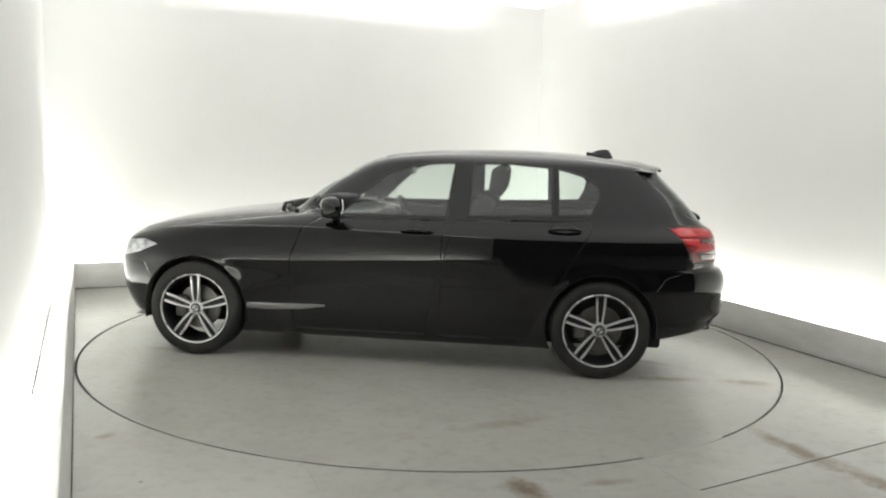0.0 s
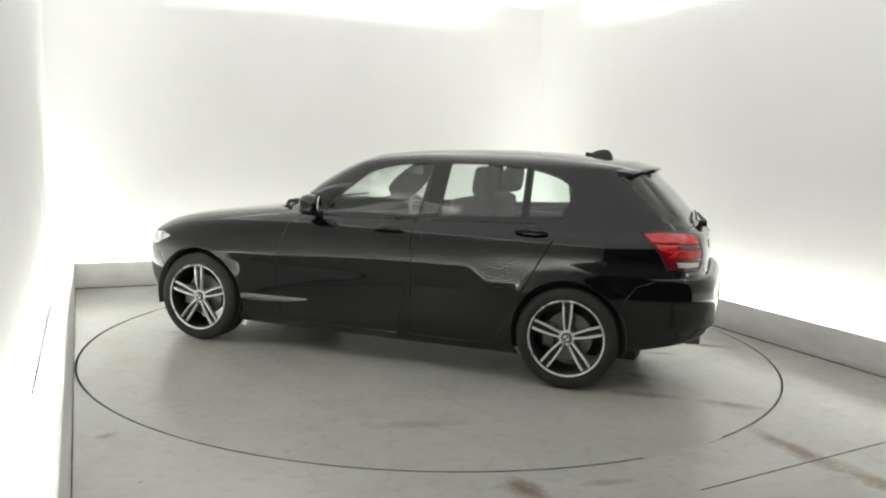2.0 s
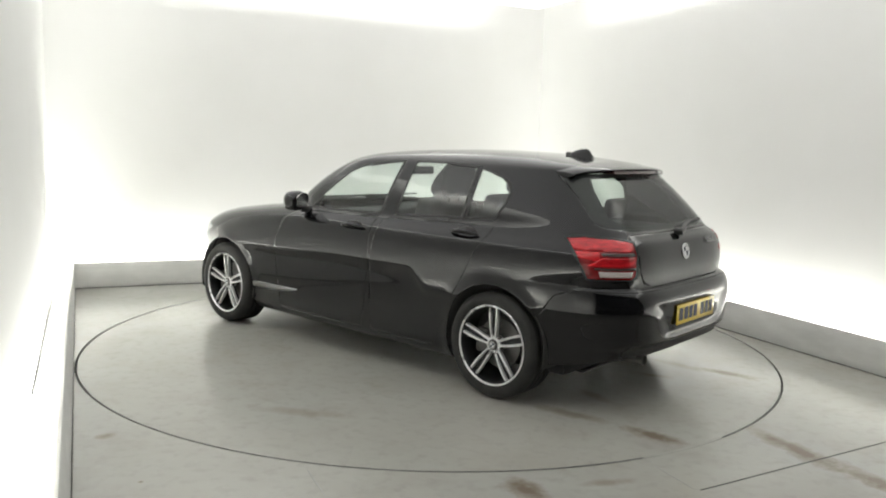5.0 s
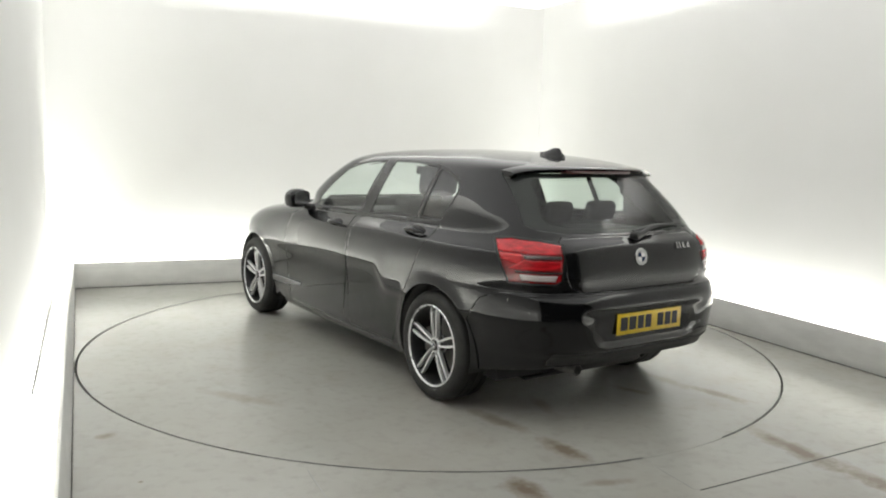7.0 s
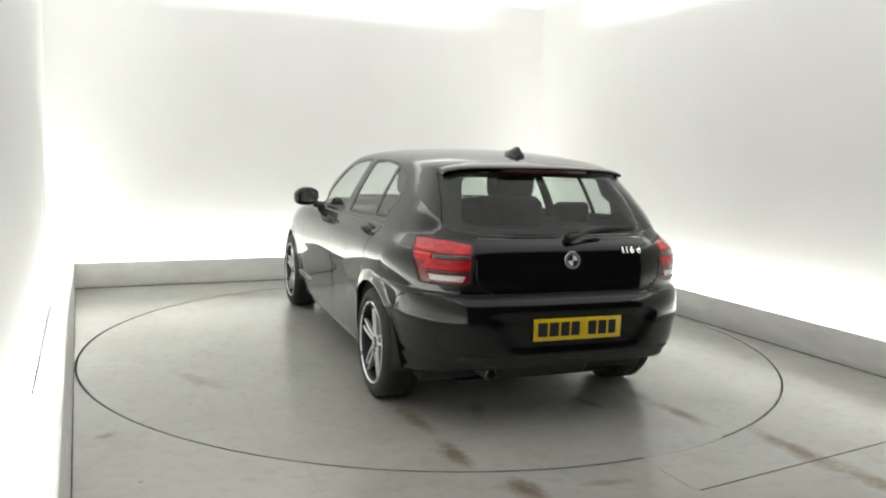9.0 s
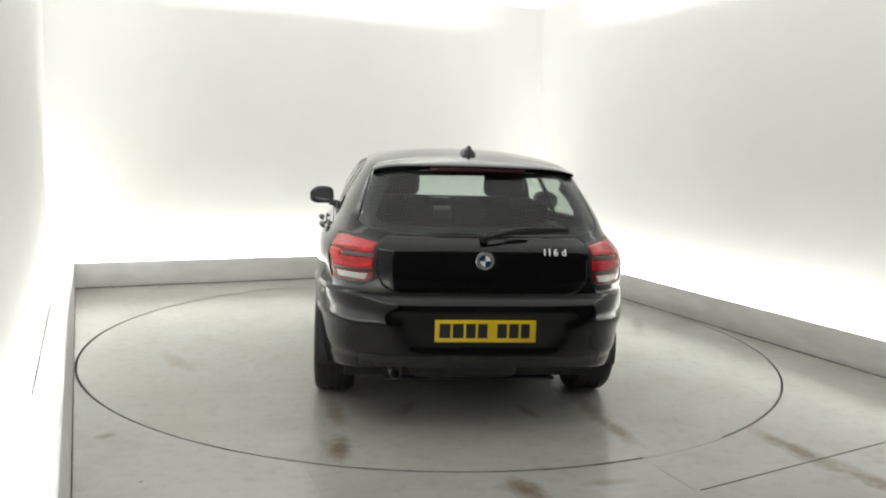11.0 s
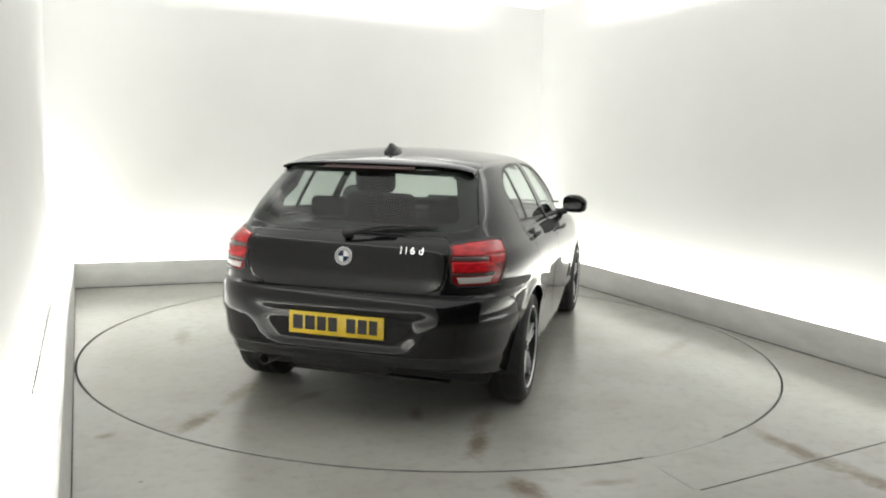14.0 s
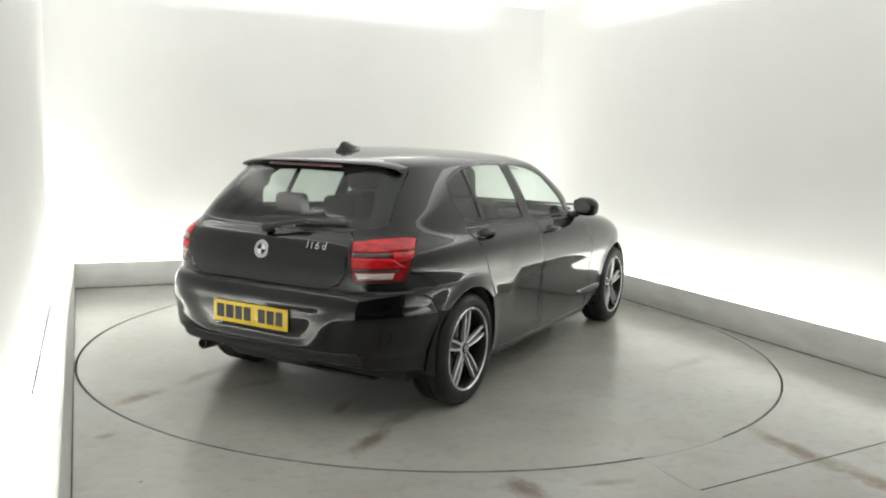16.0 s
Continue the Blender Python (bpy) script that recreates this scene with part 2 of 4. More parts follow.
# the turntable: its top is flush with the floor
DISC = concrete("turntable_concrete", ((-2.14, 0.66, 0, 0.14, 0.055, 0.8), (-1.66, 0.68, 5, 0.17, 0.05, 0.55), (-1.95, -0.79, 4, 0.17, 0.05, 0.8), (-1.62, -0.74, -6, 0.14, 0.05, 0.5), (-1.64, -0.38, 12, 0.10, 0.035, 0.5), (-1.58, 0.30, -20, 0.11, 0.04, 0.35), (1.55, 0.70, 3, 0.22, 0.06, 0.5), (1.95, -0.72, -4, 0.22, 0.055, 0.55), (-0.6, 1.75, 30, 0.25, 0.05, 0.3), (0.5, -1.8, -20, 0.30, 0.05, 0.3)))
bm = lathe_bm([(0.0, 0.0), (RING - 0.010, 0.0), (RING - 0.006, -0.004), (RING - 0.006, -0.06), (0.0, -0.06)], 256, "z")
turntable = tagged(part("turntable", bm, DISC, sharp=30), label="round grey turntable disc set flush into the floor", category="turntable")
part("edge_ring", lathe_bm([(RING - 0.0095, 0.0008), (RING - 0.0055, 0.0008), (RING - 0.0045, -0.002), (RING - 0.0045, -0.05), (RING - 0.0095, -0.05)], 256, "z", closed=True), EDGE_STEEL, turntable, "dark steel edge ring", sharp=30)
structure("floor_joint_side", box_bm(-0.002, 0.002, -2.9, -2.03, -0.002, 0.0010), EDGE_STEEL, "fine pale joint in the concrete floor", "joint").matrix_world = pose(-1.50, 0, 0)
structure("floor_joint_front", box_bm(-0.002, 0.002, -2.80, -2.55, -0.002, 0.0010), EDGE_STEEL, "fine pale joint in the concrete floor", "joint").matrix_world = pose(0.021, 0, 0, 0, 0, 0)
# an added flush arc hides a stretch of the slot round the turntable
fill = bmesh.new()
arc_rows = []
for i in range(41):
    a = radians(-89.2 + 13.6 * i / 40)
    arc_rows.append([fill.verts.new((r * math.cos(a), r * math.sin(a), z)) for r, z in ((RING - 0.0110, 0.0012), (RING + 0.0085, 0.0012), (RING + 0.0085, -0.004), (RING - 0.0110, -0.004))])
for a, b in zip(arc_rows, arc_rows[1:]):
    for k in range(4):
        fill.faces.new((a[k], a[(k + 1) % 4], b[(k + 1) % 4], b[k]))
bmesh.ops.recalc_face_normals(fill, faces=fill.faces)
structure("slot_cover", fill, FLOOR, "grey arc added over part of the turntable slot", "filler")
# dark sealant along the foot of the upstands
SEALANT = material("dark_sealant", (0.10, 0.098, 0.09), 0.8)
noise_mix(SEALANT, 5, (0.07, 0.068, 0.062), (0.15, 0.147, 0.135))
structure("sealant_north", box_bm(WEST + 0.006, EAST - 0.006, NORTH - 0.008, NORTH, -0.002, 0.006), SEALANT, "thin dark sealant line along the upstand", "sealant")
structure("sealant_east", box_bm(EAST - 0.006, EAST, LAMP_SOUTH, NORTH, -0.002, 0.005), SEALANT, "thin dark sealant line along the upstand", "sealant")
structure("sealant_west", box_bm(WEST, WEST + 0.006, LAMP_SOUTH, NORTH, -0.002, 0.005), SEALANT, "thin dark sealant line along the upstand", "sealant")


# ---- the car: materials ----
PAINT = material("black_car_paint", (0.004, 0.004, 0.005), 0.4, 0.0, 1.0, 0.02, spec=0.05)
PAINT.node_tree.nodes["Principled BSDF"].inputs["Coat IOR"].default_value = 1.46
# Shade of the panel gaps put into a black, glossless rim colour.
SEAM = material("dull_black_seam", (0.002, 0.002, 0.002), 1.0, spec=0.0)
TRIM = material("satin_black_trim", (0.012, 0.012, 0.012), 0.35)
PLASTIC = material("rough_black_plastic", (0.02, 0.02, 0.02), 0.6)
noise_mix(PLASTIC, 30, (0.016, 0.016, 0.016), (0.026, 0.026, 0.025), bump=0.15, bump_scale=300)
RUBBER = material("tyre_rubber", (0.022, 0.022, 0.022), 0.65)
noise_mix(RUBBER, 12, (0.009, 0.009, 0.009), (0.018, 0.0175, 0.016), bump=0.1, bump_scale=150)
ALLOY = material("machined_alloy", (0.72, 0.72, 0.73), 0.28, 0.6)
noise_mix(ALLOY, 6, (0.66, 0.66, 0.67), (0.80, 0.80, 0.81), 3.0, 0.22, 0.36)
DARK_ALLOY = material("dark_grey_alloy", (0.02, 0.02, 0.022), 0.45, 0.4)
STEEL = material("brake_steel", (0.16, 0.155, 0.15), 0.45, 0.8)
CHROME = material("bright_chrome", (0.75, 0.75, 0.76), 0.08, 1.0)
RED_LENS = material("red_lamp_lens", (0.50, 0.010, 0.016), 0.25, 0.0, 0.35, 0.05)
noise_mix(RED_LENS, 14, (0.36, 0.005, 0.010), (0.68, 0.012, 0.020), 2.0, stretch=(1, 1, 3.5))
LAMP_SHELL = material("dark_red_lamp_shell", (0.20, 0.006, 0.010), 0.2, 0.0, 0.5, 0.03)
noise_mix(LAMP_SHELL, 12, (0.16, 0.004, 0.007), (0.34, 0.007, 0.012), 2.0)
DEEP_LENS = material("deep_red_lamp_lens", (0.05, 0.002, 0.004), 0.15, 0.0, 1.0, 0.02)
SILVER = material("satin_silver_trim", (0.42, 0.42, 0.43), 0.3, 0.7)
HEAD_LENS = material("clear_headlamp_lens", (0.50, 0.52, 0.54), 0.1, 0.2, 1.0, 0.02)
noise_mix(HEAD_LENS, 14, (0.25, 0.26, 0.28), (0.70, 0.72, 0.74), 2.0)
# Grey reflection on the lamp lens, put into the colour of one band.
GREY_SHEEN = material("grey_lens_sheen", (0.10, 0.07, 0.07), 0.15, 0.0, 1.0, 0.02)
CLEAR_LENS = material("clear_lamp_lens", (0.50, 0.44, 0.44), 0.15, 0.0, 1.0, 0.02)
SEAT = material("dark_seat_fabric", (0.03, 0.03, 0.032), 0.85)
noise_mix(SEAT, 25, (0.015, 0.015, 0.017), (0.028, 0.028, 0.030), bump=0.0)
CABIN = material("dark_cabin_lining", (0.035, 0.035, 0.036), 0.8)
noise_mix(CABIN, 14, (0.016, 0.016, 0.017), (0.026, 0.026, 0.027))
HEADLINER = material("dark_headliner", (0.06, 0.06, 0.06), 0.9)
noise_mix(HEADLINER, 20, (0.05, 0.05, 0.05), (0.07, 0.07, 0.068), bump=0.0)
YELLOW = material("yellow_plate", (0.72, 0.50, 0.012), 0.35, 0.0, 0.5)
noise_mix(YELLOW, 8, (0.66, 0.45, 0.01), (0.75, 0.53, 0.015))
BLACK_INK = material("black_plate_ink", (0.012, 0.012, 0.012), 0.5)
WHITE_ENAMEL = material("white_enamel", (0.75, 0.75, 0.76), 0.25)
BLUE_ENAMEL = material("blue_enamel", (0.012, 0.03, 0.075), 0.25)
GLASS = tinted_glass("green_tinted_side_glass", (0.84, 0.90, 0.87))
REAR_GLASS = tinted_glass("tinted_rear_glass", (0.64, 0.70, 0.66), mirror=0.042)
SCREEN_GLASS = tinted_glass("windscreen_glass", (0.86, 0.92, 0.89))

# ---- the car: shape of the body ----
def curve(pairs):
    """A smooth, monotone curve through (in, out) pairs."""
    xs = [float(a) for a, _ in pairs]
    ys = [float(b) for _, b in pairs]
    n = len(xs)
    h = [xs[i + 1] - xs[i] for i in range(n - 1)]
    d = [(ys[i + 1] - ys[i]) / h[i] for i in range(n - 1)]
    m = [d[0]] + [0.0] * (n - 2) + [d[-1]]
    for i in range(1, n - 1):
        if d[i - 1] * d[i] > 0:
            a, b = 2 * h[i] + h[i - 1], h[i] + 2 * h[i - 1]
            m[i] = (a + b) / (a / d[i - 1] + b / d[i])

    def f(x):
        if x <= xs[0]:
            return ys[0]
        if x >= xs[-1]:
            return ys[-1]
        i = 0
        while x > xs[i + 1]:
            i += 1
        t = (x - xs[i]) / h[i]
        return (ys[i] * (1 + 2 * t) * (1 - t) ** 2 + m[i] * h[i] * t * (1 - t) ** 2
                + ys[i + 1] * t * t * (3 - 2 * t) + m[i + 1] * h[i] * t * t * (t - 1))
    return f


# plan outline of the body at each height: nose, tail, half width, corner power, middle
NOSE = curve([(0.17, 1.95), (0.25, 2.03), (0.45, 2.07), (0.60, 2.06), (0.70, 2.03), (0.76, 1.98), (0.83, 1.86), (0.884, 1.67),
              (0.935, 1.33), (0.965, 1.06), (0.985, 0.83), (1.0, 0.78), (1.07, 0.67), (1.187, 0.50), (1.285, 0.345), (1.334, 0.255), (1.382, 0.12),
              (1.410, -0.08), (1.430, -0.38), (1.440, -0.74)])
TAIL = curve([(0.17, -1.98), (0.25, -2.05), (0.34, -2.13), (0.37, -2.142), (0.395, -2.168), (0.415, -2.184), (0.435, -2.190), (0.50, -2.194), (0.58, -2.200), (0.625, -2.197), (0.665, -2.182), (0.705, -2.150), (0.722, -2.116),
              (0.80, -2.112), (0.88, -2.101), (0.940, -2.086), (0.960, -2.070), (0.985, -2.028), (1.10, -1.925), (1.20, -1.83), (1.30, -1.73), (1.345, -1.69),
              (1.365, -1.64), (1.395, -1.47), (1.42, -1.25), (1.434, -1.05), (1.440, -0.84)])
HALF = curve([(0.17, 0.80), (0.22, 0.829), (0.30, 0.8415), (0.42, 0.8500), (0.54, 0.8585), (0.64, 0.8672), (0.685, 0.8770), (0.712, 0.8818), (0.74, 0.8817), (0.77, 0.8810), (0.80, 0.8797), (0.83, 0.8774),
              (0.86, 0.8738), (0.885, 0.8680), (0.905, 0.8595), (0.93, 0.841), (0.955, 0.814), (0.985, 0.79), (1.10, 0.735), (1.20, 0.682), (1.30, 0.622), (1.345, 0.588),
              (1.378, 0.535), (1.403, 0.455), (1.420, 0.36), (1.432, 0.24), (1.438, 0.12), (1.440, 0.03)])
MID = curve([(0.17, -0.20), (1.0, -0.20), (1.25, -0.40), (1.440, -0.80)])
POWER_F = curve([(0.17, 3.8), (0.6, 4.8), (0.75, 4.8), (0.82, 4.5), (0.95, 4.1), (1.0, 4.2), (1.1, 6.0), (1.3, 7.0), (1.38, 5.5), (1.440, 2.4)])
POWER_R = curve([(0.17, 5.0), (0.6, 5.0), (0.72, 5.5), (0.95, 6.0), (1.1, 6.5), (1.33, 6.0), (1.39, 4.0), (1.440, 2.2)])
AXLE, TYRE = 1.345, 0.316


def flare(x, z):
    """The body swells a little round the wheel arches."""
    out = 0.0
    for ax in (AXLE, -AXLE):
        r = math.hypot(x - ax, z - TYRE)
        out += (0.010 if ax > 0 else 0.012) * math.exp(-((r - 0.35) / 0.045) ** 2)
    return out * max(0.0, min(1.0, (0.9 - z) / 0.2))


def smooth(a, b, x):
    t = max(0.0, min(1.0, (x - a) / (b - a)))
    return t * t * (3 - 2 * t)


def half_at(x, z):
    """Half width with the swage line, which steps down ahead of the rear wheel."""
    drop = 0.125 * smooth(-0.68, -0.86, x) * smooth(0.40, 0.58, z) * smooth(0.86, 0.66, z)
    drop += 0.036 * smooth(-0.15, 0.9, x) * smooth(0.40, 0.58, z) * smooth(0.92, 0.74, z)
    taper = 1 + 0.022 * smooth(-0.5, 0.2, x) * smooth(1.0, 1.2, z)
    valance = 0.013 * smooth(-1.58, -1.80, x) * smooth(0.70, 0.55, z)
    return HALF(z + drop) * taper + valance


def side_y(x, z):
    """Half width of the body at a place along it and a height."""
    m = MID(z)
    if x >= m:
        t, n = (x - m) / (NOSE(z) - m), POWER_F(z)
    else:
        t, n = (m - x) / (m - TAIL(z)), POWER_R(z)
    if t >= 1:
        return 0.0
    return half_at(x, z) * (1 - t ** n) ** (1 / n) + flare(x, z)


RECESS = 0.018


def hollow(y, z):
    """Depth of the hollow round the number plate."""
    half = 0.335 + 0.7 * (z - 0.50)
    return RECESS * smooth(half + 0.12, half - 0.02, abs(y)) * smooth(0.412, 0.455, z) * smooth(0.680, 0.590, z)


def rear_x(y, z):
    """The tail's place along the car at a half width and a height."""
    n, m = POWER_R(z), MID(z)
    s = min(1.0, abs(y) / HALF(z))
    return m + (TAIL(z) - m) * (1 - s ** n) ** (1 / n)


def spaced(a, b, n):
    return [a + (b - a) * i / n for i in range(n)]


HEIGHTS = (spaced(0.17, 0.24, 5) + spaced(0.24, 0.69, 34) + spaced(0.69, 0.74, 8) + spaced(0.74, 1.0, 20) + spaced(1.0, 1.33, 17)
           + spaced(1.33, 1.41, 11) + spaced(1.41, 1.437, 8) + [1.437, 1.439, 1.44])
COLS = 160


def outline(z):
    """Half the plan outline at a height, from the tail's middle to the nose's, evenly spaced along each half."""
    pts = []
    for end, power in ((TAIL(z), POWER_R(z)), (NOSE(z), POWER_F(z))):
        m, w = MID(z), HALF(z)
        fine = []
        for i in range(361):
            a = math.pi / 2 * i / 360
            fine.append((m + (end - m) * math.cos(a) ** (2 / power), w * math.sin(a) ** (2 / power)))
        run = [0.0]
        for p, q in zip(fine, fine[1:]):
            run.append(run[-1] + math.hypot(q[0] - p[0], q[1] - p[1]))
        half, k = [], 0
        for i in range(COLS + 1):
            s = run[-1] * i / COLS
            while k < 359 and run[k + 1] < s:
                k += 1
            f = (s - run[k]) / max(1e-9, run[k + 1] - run[k])
            f = max(0.0, min(1.0, f))
            half.append((fine[k][0] + f * (fine[k + 1][0] - fine[k][0]), fine[k][1] + f * (fine[k + 1][1] - fine[k][1])))
        pts.append(half)
    line = pts[0] + pts[1][::-1][1:]
    return [(x + (hollow(y, z) if x < -1.9 else 0.0), y * half_at(x, z) / HALF(z) + flare(x, z) * smooth(0.25, 0.45, y)) for x, y in line]


def skin():
    """The left half of the body as one fine grid."""
    bm = bmesh.new()
    rows = []
    for z in HEIGHTS:
        rows.append([bm.verts.new((x, y, z)) for x, y in outline(z)])
    for a, b in zip(rows, rows[1:]):
        for j in range(len(a) - 1):
            bm.faces.new((a[j], b[j], b[j + 1], a[j + 1]))
    bm.faces.new(rows[-1])
    bmesh.ops.recalc_face_normals(bm, faces=bm.faces)
    up = max(bm.faces, key=lambda f: f.calc_center_median().z)
    if up.normal.z < 0:
        bmesh.ops.reverse_faces(bm, faces=bm.faces)
    return bm


# three ways of looking at the skin: from the side, from behind or in front, and on the rear corner
def from_side(c):
    return c.x, c.z


def from_end(c):
    return c.y, c.z


def from_corner(c):
    return -(c.x + c.y) * 0.70711, c.z


AXES = {"side": (Vector((1, 0, 0)), from_side), "end": (Vector((0, 1, 0)), from_end), "corner": (Vector((-0.70711, -0.70711, 0)), from_corner)}


def ccw(poly):
    area = sum(a[0] * b[1] - b[0] * a[1] for a, b in zip(poly, poly[1:] + poly[:1]))
    return list(poly) if area > 0 else list(poly)[::-1]


def inset(poly, d):
    """A convex polygon shrunk by d."""
    poly = ccw(poly)
    lines = []
    for (ax, ay), (bx, by) in zip(poly, poly[1:] + poly[:1]):
        ln = math.hypot(bx - ax, by - ay)
        nx, ny = -(by - ay) / ln, (bx - ax) / ln
        lines.append((nx, ny, nx * ax + ny * ay + d))
    out = []
    for (a, b, c), (d2, e, f) in zip(lines[-1:] + lines[:-1], lines):
        det = a * e - b * d2
        if abs(det) < 1e-6:
            continue
        out.append(((c * e - b * f) / det, (a * f - c * d2) / det))
    return out


def score(bm, view, poly, where):
    """Cuts the skin along a convex polygon and returns the faces inside it."""
    axis, flat = AXES[view]
    poly = ccw(poly)
    us, vs = [p[0] for p in poly], [p[1] for p in poly]
    u0, u1, v0, v1 = min(us) - 0.06, max(us) + 0.06, min(vs) - 0.06, max(vs) + 0.06

    def near():
        out = []
        for f in bm.faces:
            c = f.calc_center_median()
            u, v = flat(c)
            if u0 < u < u1 and v0 < v < v1 and where(c):
                out.append(f)
        return out
    for (ax, ay), (bx, by) in zip(poly, poly[1:] + poly[:1]):
        n = axis * -(by - ay) + Vector((0, 0, 1)) * (bx - ax)
        faces = near()
        geom = faces + list({e for f in faces for e in f.edges}) + list({v for f in faces for v in f.verts})
        bmesh.ops.bisect_plane(bm, geom=geom, plane_co=axis * ax + Vector((0, 0, ay)), plane_no=n.normalized(), dist=1e-5)
    inside = []
    for f in near():
        u, v = flat(f.calc_center_median())
        if all((bx - ax) * (v - ay) - (by - ay) * (u - ax) > -1e-7 for (ax, ay), (bx, by) in zip(poly, poly[1:] + poly[:1])):
            inside.append(f)
    return inside


def cut(bm, view, poly, where):
    bmesh.ops.delete(bm, geom=score(bm, view, poly, where), context="FACES")


def keep(view, poly, where, lift=0.0):
    """A copy of the skin inside the polygon, lifted off it along its normals."""
    bm = SKIN.copy()
    axis, flat = AXES[view]
    us, vs = [p[0] for p in poly], [p[1] for p in poly]
    far = []
    for f in bm.faces:
        c = f.calc_center_median()
        u, v = flat(c)
        if not (min(us) - 0.1 < u < max(us) + 0.1 and min(vs) - 0.1 < v < max(vs) + 0.1 and where(c)):
            far.append(f)
    bmesh.ops.delete(bm, geom=far, context="FACES")
    good = set(score(bm, view, poly, where))
    bmesh.ops.delete(bm, geom=[f for f in bm.faces if f not in good], context="FACES")
    bm.normal_update()
    if lift:
        for v in bm.verts:
            v.co += v.normal * lift
    return bm


def mirrored(bm):
    """The same piece on the car's other side."""
    out = bm.copy()
    for v in out.verts:
        v.co.y = -v.co.y
    bmesh.ops.reverse_faces(out, faces=out.faces)
    return out


def both(bm):
    """A piece that spans the middle, from its left half."""
    other = mirrored(bm)
    me = bpy.data.meshes.new("half")
    other.to_mesh(me)
    other.free()
    bm.from_mesh(me)
    bpy.data.meshes.remove(me)
    bmesh.ops.remove_doubles(bm, verts=[v for v in bm.verts if abs(v.co.y) < 0.002], dist=0.0015)
    return bm


def disc_poly(x, z, r, n=36):
    return [(x + r * math.cos(2 * math.pi * i / n), z + r * math.sin(2 * math.pi * i / n)) for i in range(n)]


def on_side(c):
    return c.y > 0.35


def on_flank(c):
    return c.y > 0.2


def on_tail(c):
    return c.x < -1.3 and c.z < 1.355


def on_nose(c):
    return c.x > 0.0 - 0.45


SKIN = skin()
ARCH = 0.348
FRONT_WINDOW = [(0.385, 0.985), (0.24, 1.125), (0.085, 1.262), (-0.01, 1.30), (-0.11, 1.323), (-0.25, 1.340), (-0.372, 1.345), (-0.335, 0.998)]
REAR_WINDOW = [(-0.47, 1.003), (-0.48, 1.348), (-0.75, 1.350), (-1.005, 1.332), (-1.02, 1.024)]
QUARTER_WINDOW = [(-1.052, 1.027), (-1.035, 1.328), (-1.12, 1.310), (-1.22, 1.280), (-1.29, 1.240), (-1.315, 1.20), (-1.308, 1.13), (-1.262, 1.037)]
FRONT_DOOR = [(0.66, 0.225), (0.69, 0.45), (0.68, 0.70), (0.60, 0.90), (0.50, 0.962), (-0.385, 0.978), (-0.315, 0.67), (-0.30, 0.225)]
REAR_DOOR = [(-0.305, 0.225), (-0.32, 0.67), (-0.39, 0.978), (-1.27, 1.0), (-1.265, 0.955), (-1.02, 0.50), (-0.87, 0.225)]
WINDSCREEN = [(-0.01, 0.99), (0.58, 0.99), (0.70, 1.0), (0.705, 1.02), (0.555, 1.31), (0.52, 1.352), (0.46, 1.37), (-0.01, 1.388)]
TAIL_WINDOW = [(-0.01, 1.008), (0.45, 1.012), (0.61, 1.034), (0.640, 1.060), (0.566, 1.305), (0.548, 1.322), (-0.01, 1.328)]
TAILGATE = [(-0.01, 0.718), (0.43, 0.718), (0.505, 0.745), (0.535, 0.80), (0.548, 0.97), (0.50, 1.0), (-0.01, 0.998)]
TAIL_LAMP = [(0.700, 0.985), (0.742, 0.885), (0.800, 0.768), (1.045, 0.764), (1.078, 0.785), (1.082, 0.90), (1.068, 0.966), (0.95, 0.985), (0.80, 0.993)]
BUMPER = [(-2.30, 0.15), (-1.64, 0.15), (-1.64, 0.47), (-1.655, 0.545), (-1.74, 0.665), (-1.85, 0.705), (-2.30, 0.705)]
BUMPER_SKIN = [(-2.30, 0.365), (-2.02, 0.315), (-1.80, 0.262), (-1.64, 0.24), (-1.64, 0.47), (-1.655, 0.545), (-1.74, 0.665), (-1.85, 0.705), (-2.30, 0.705)]
HEADLAMP = [(1.63, 0.735), (1.80, 0.665), (1.99, 0.615), (2.08, 0.63), (2.06, 0.70), (1.93, 0.745), (1.75, 0.765)]


BONNET = [(-0.01, 0.785), (0.46, 0.785), (0.60, 0.83), (0.675, 0.90), (0.69, 0.96), (0.67, 0.984), (-0.01, 0.986)]
NOSE_BUMPER = [(1.705, 0.15), (2.3, 0.15), (2.3, 0.60), (1.95, 0.605), (1.75, 0.60), (1.705, 0.50)]


def on_bonnet(c):
    return c.x > 0.74


def always(c):
    return True


car = new("hatchback_car")
tagged(car, label="glossy black five-door hatchback car parked on the turntable", category="car")

shell = SKIN.copy()
for arch_x in (AXLE, -AXLE):
    cut(shell, "side", disc_poly(arch_x, TYRE + 0.012, ARCH), on_side)
for poly in (FRONT_WINDOW, REAR_WINDOW, QUARTER_WINDOW, FRONT_DOOR, REAR_DOOR):
    cut(shell, "side", poly, on_flank)
cut(shell, "end", WINDSCREEN, on_nose)
cut(shell, "end", TAIL_WINDOW, on_tail)
cut(shell, "end", TAILGATE, on_tail)
cut(shell, "corner", TAIL_LAMP, lambda c: c.x < -1.6)
cut(shell, "side", BUMPER, always)
cut(shell, "side", HEADLAMP, lambda c: c.x > 1.4)
cut(shell, "end", BONNET, on_bonnet)
cut(shell, "side", NOSE_BUMPER, lambda c: c.x > 1.5)
both(shell)
body = part("body", shell, PAINT, car, "glossy black painted body shell", sharp=50, thick=0.006)

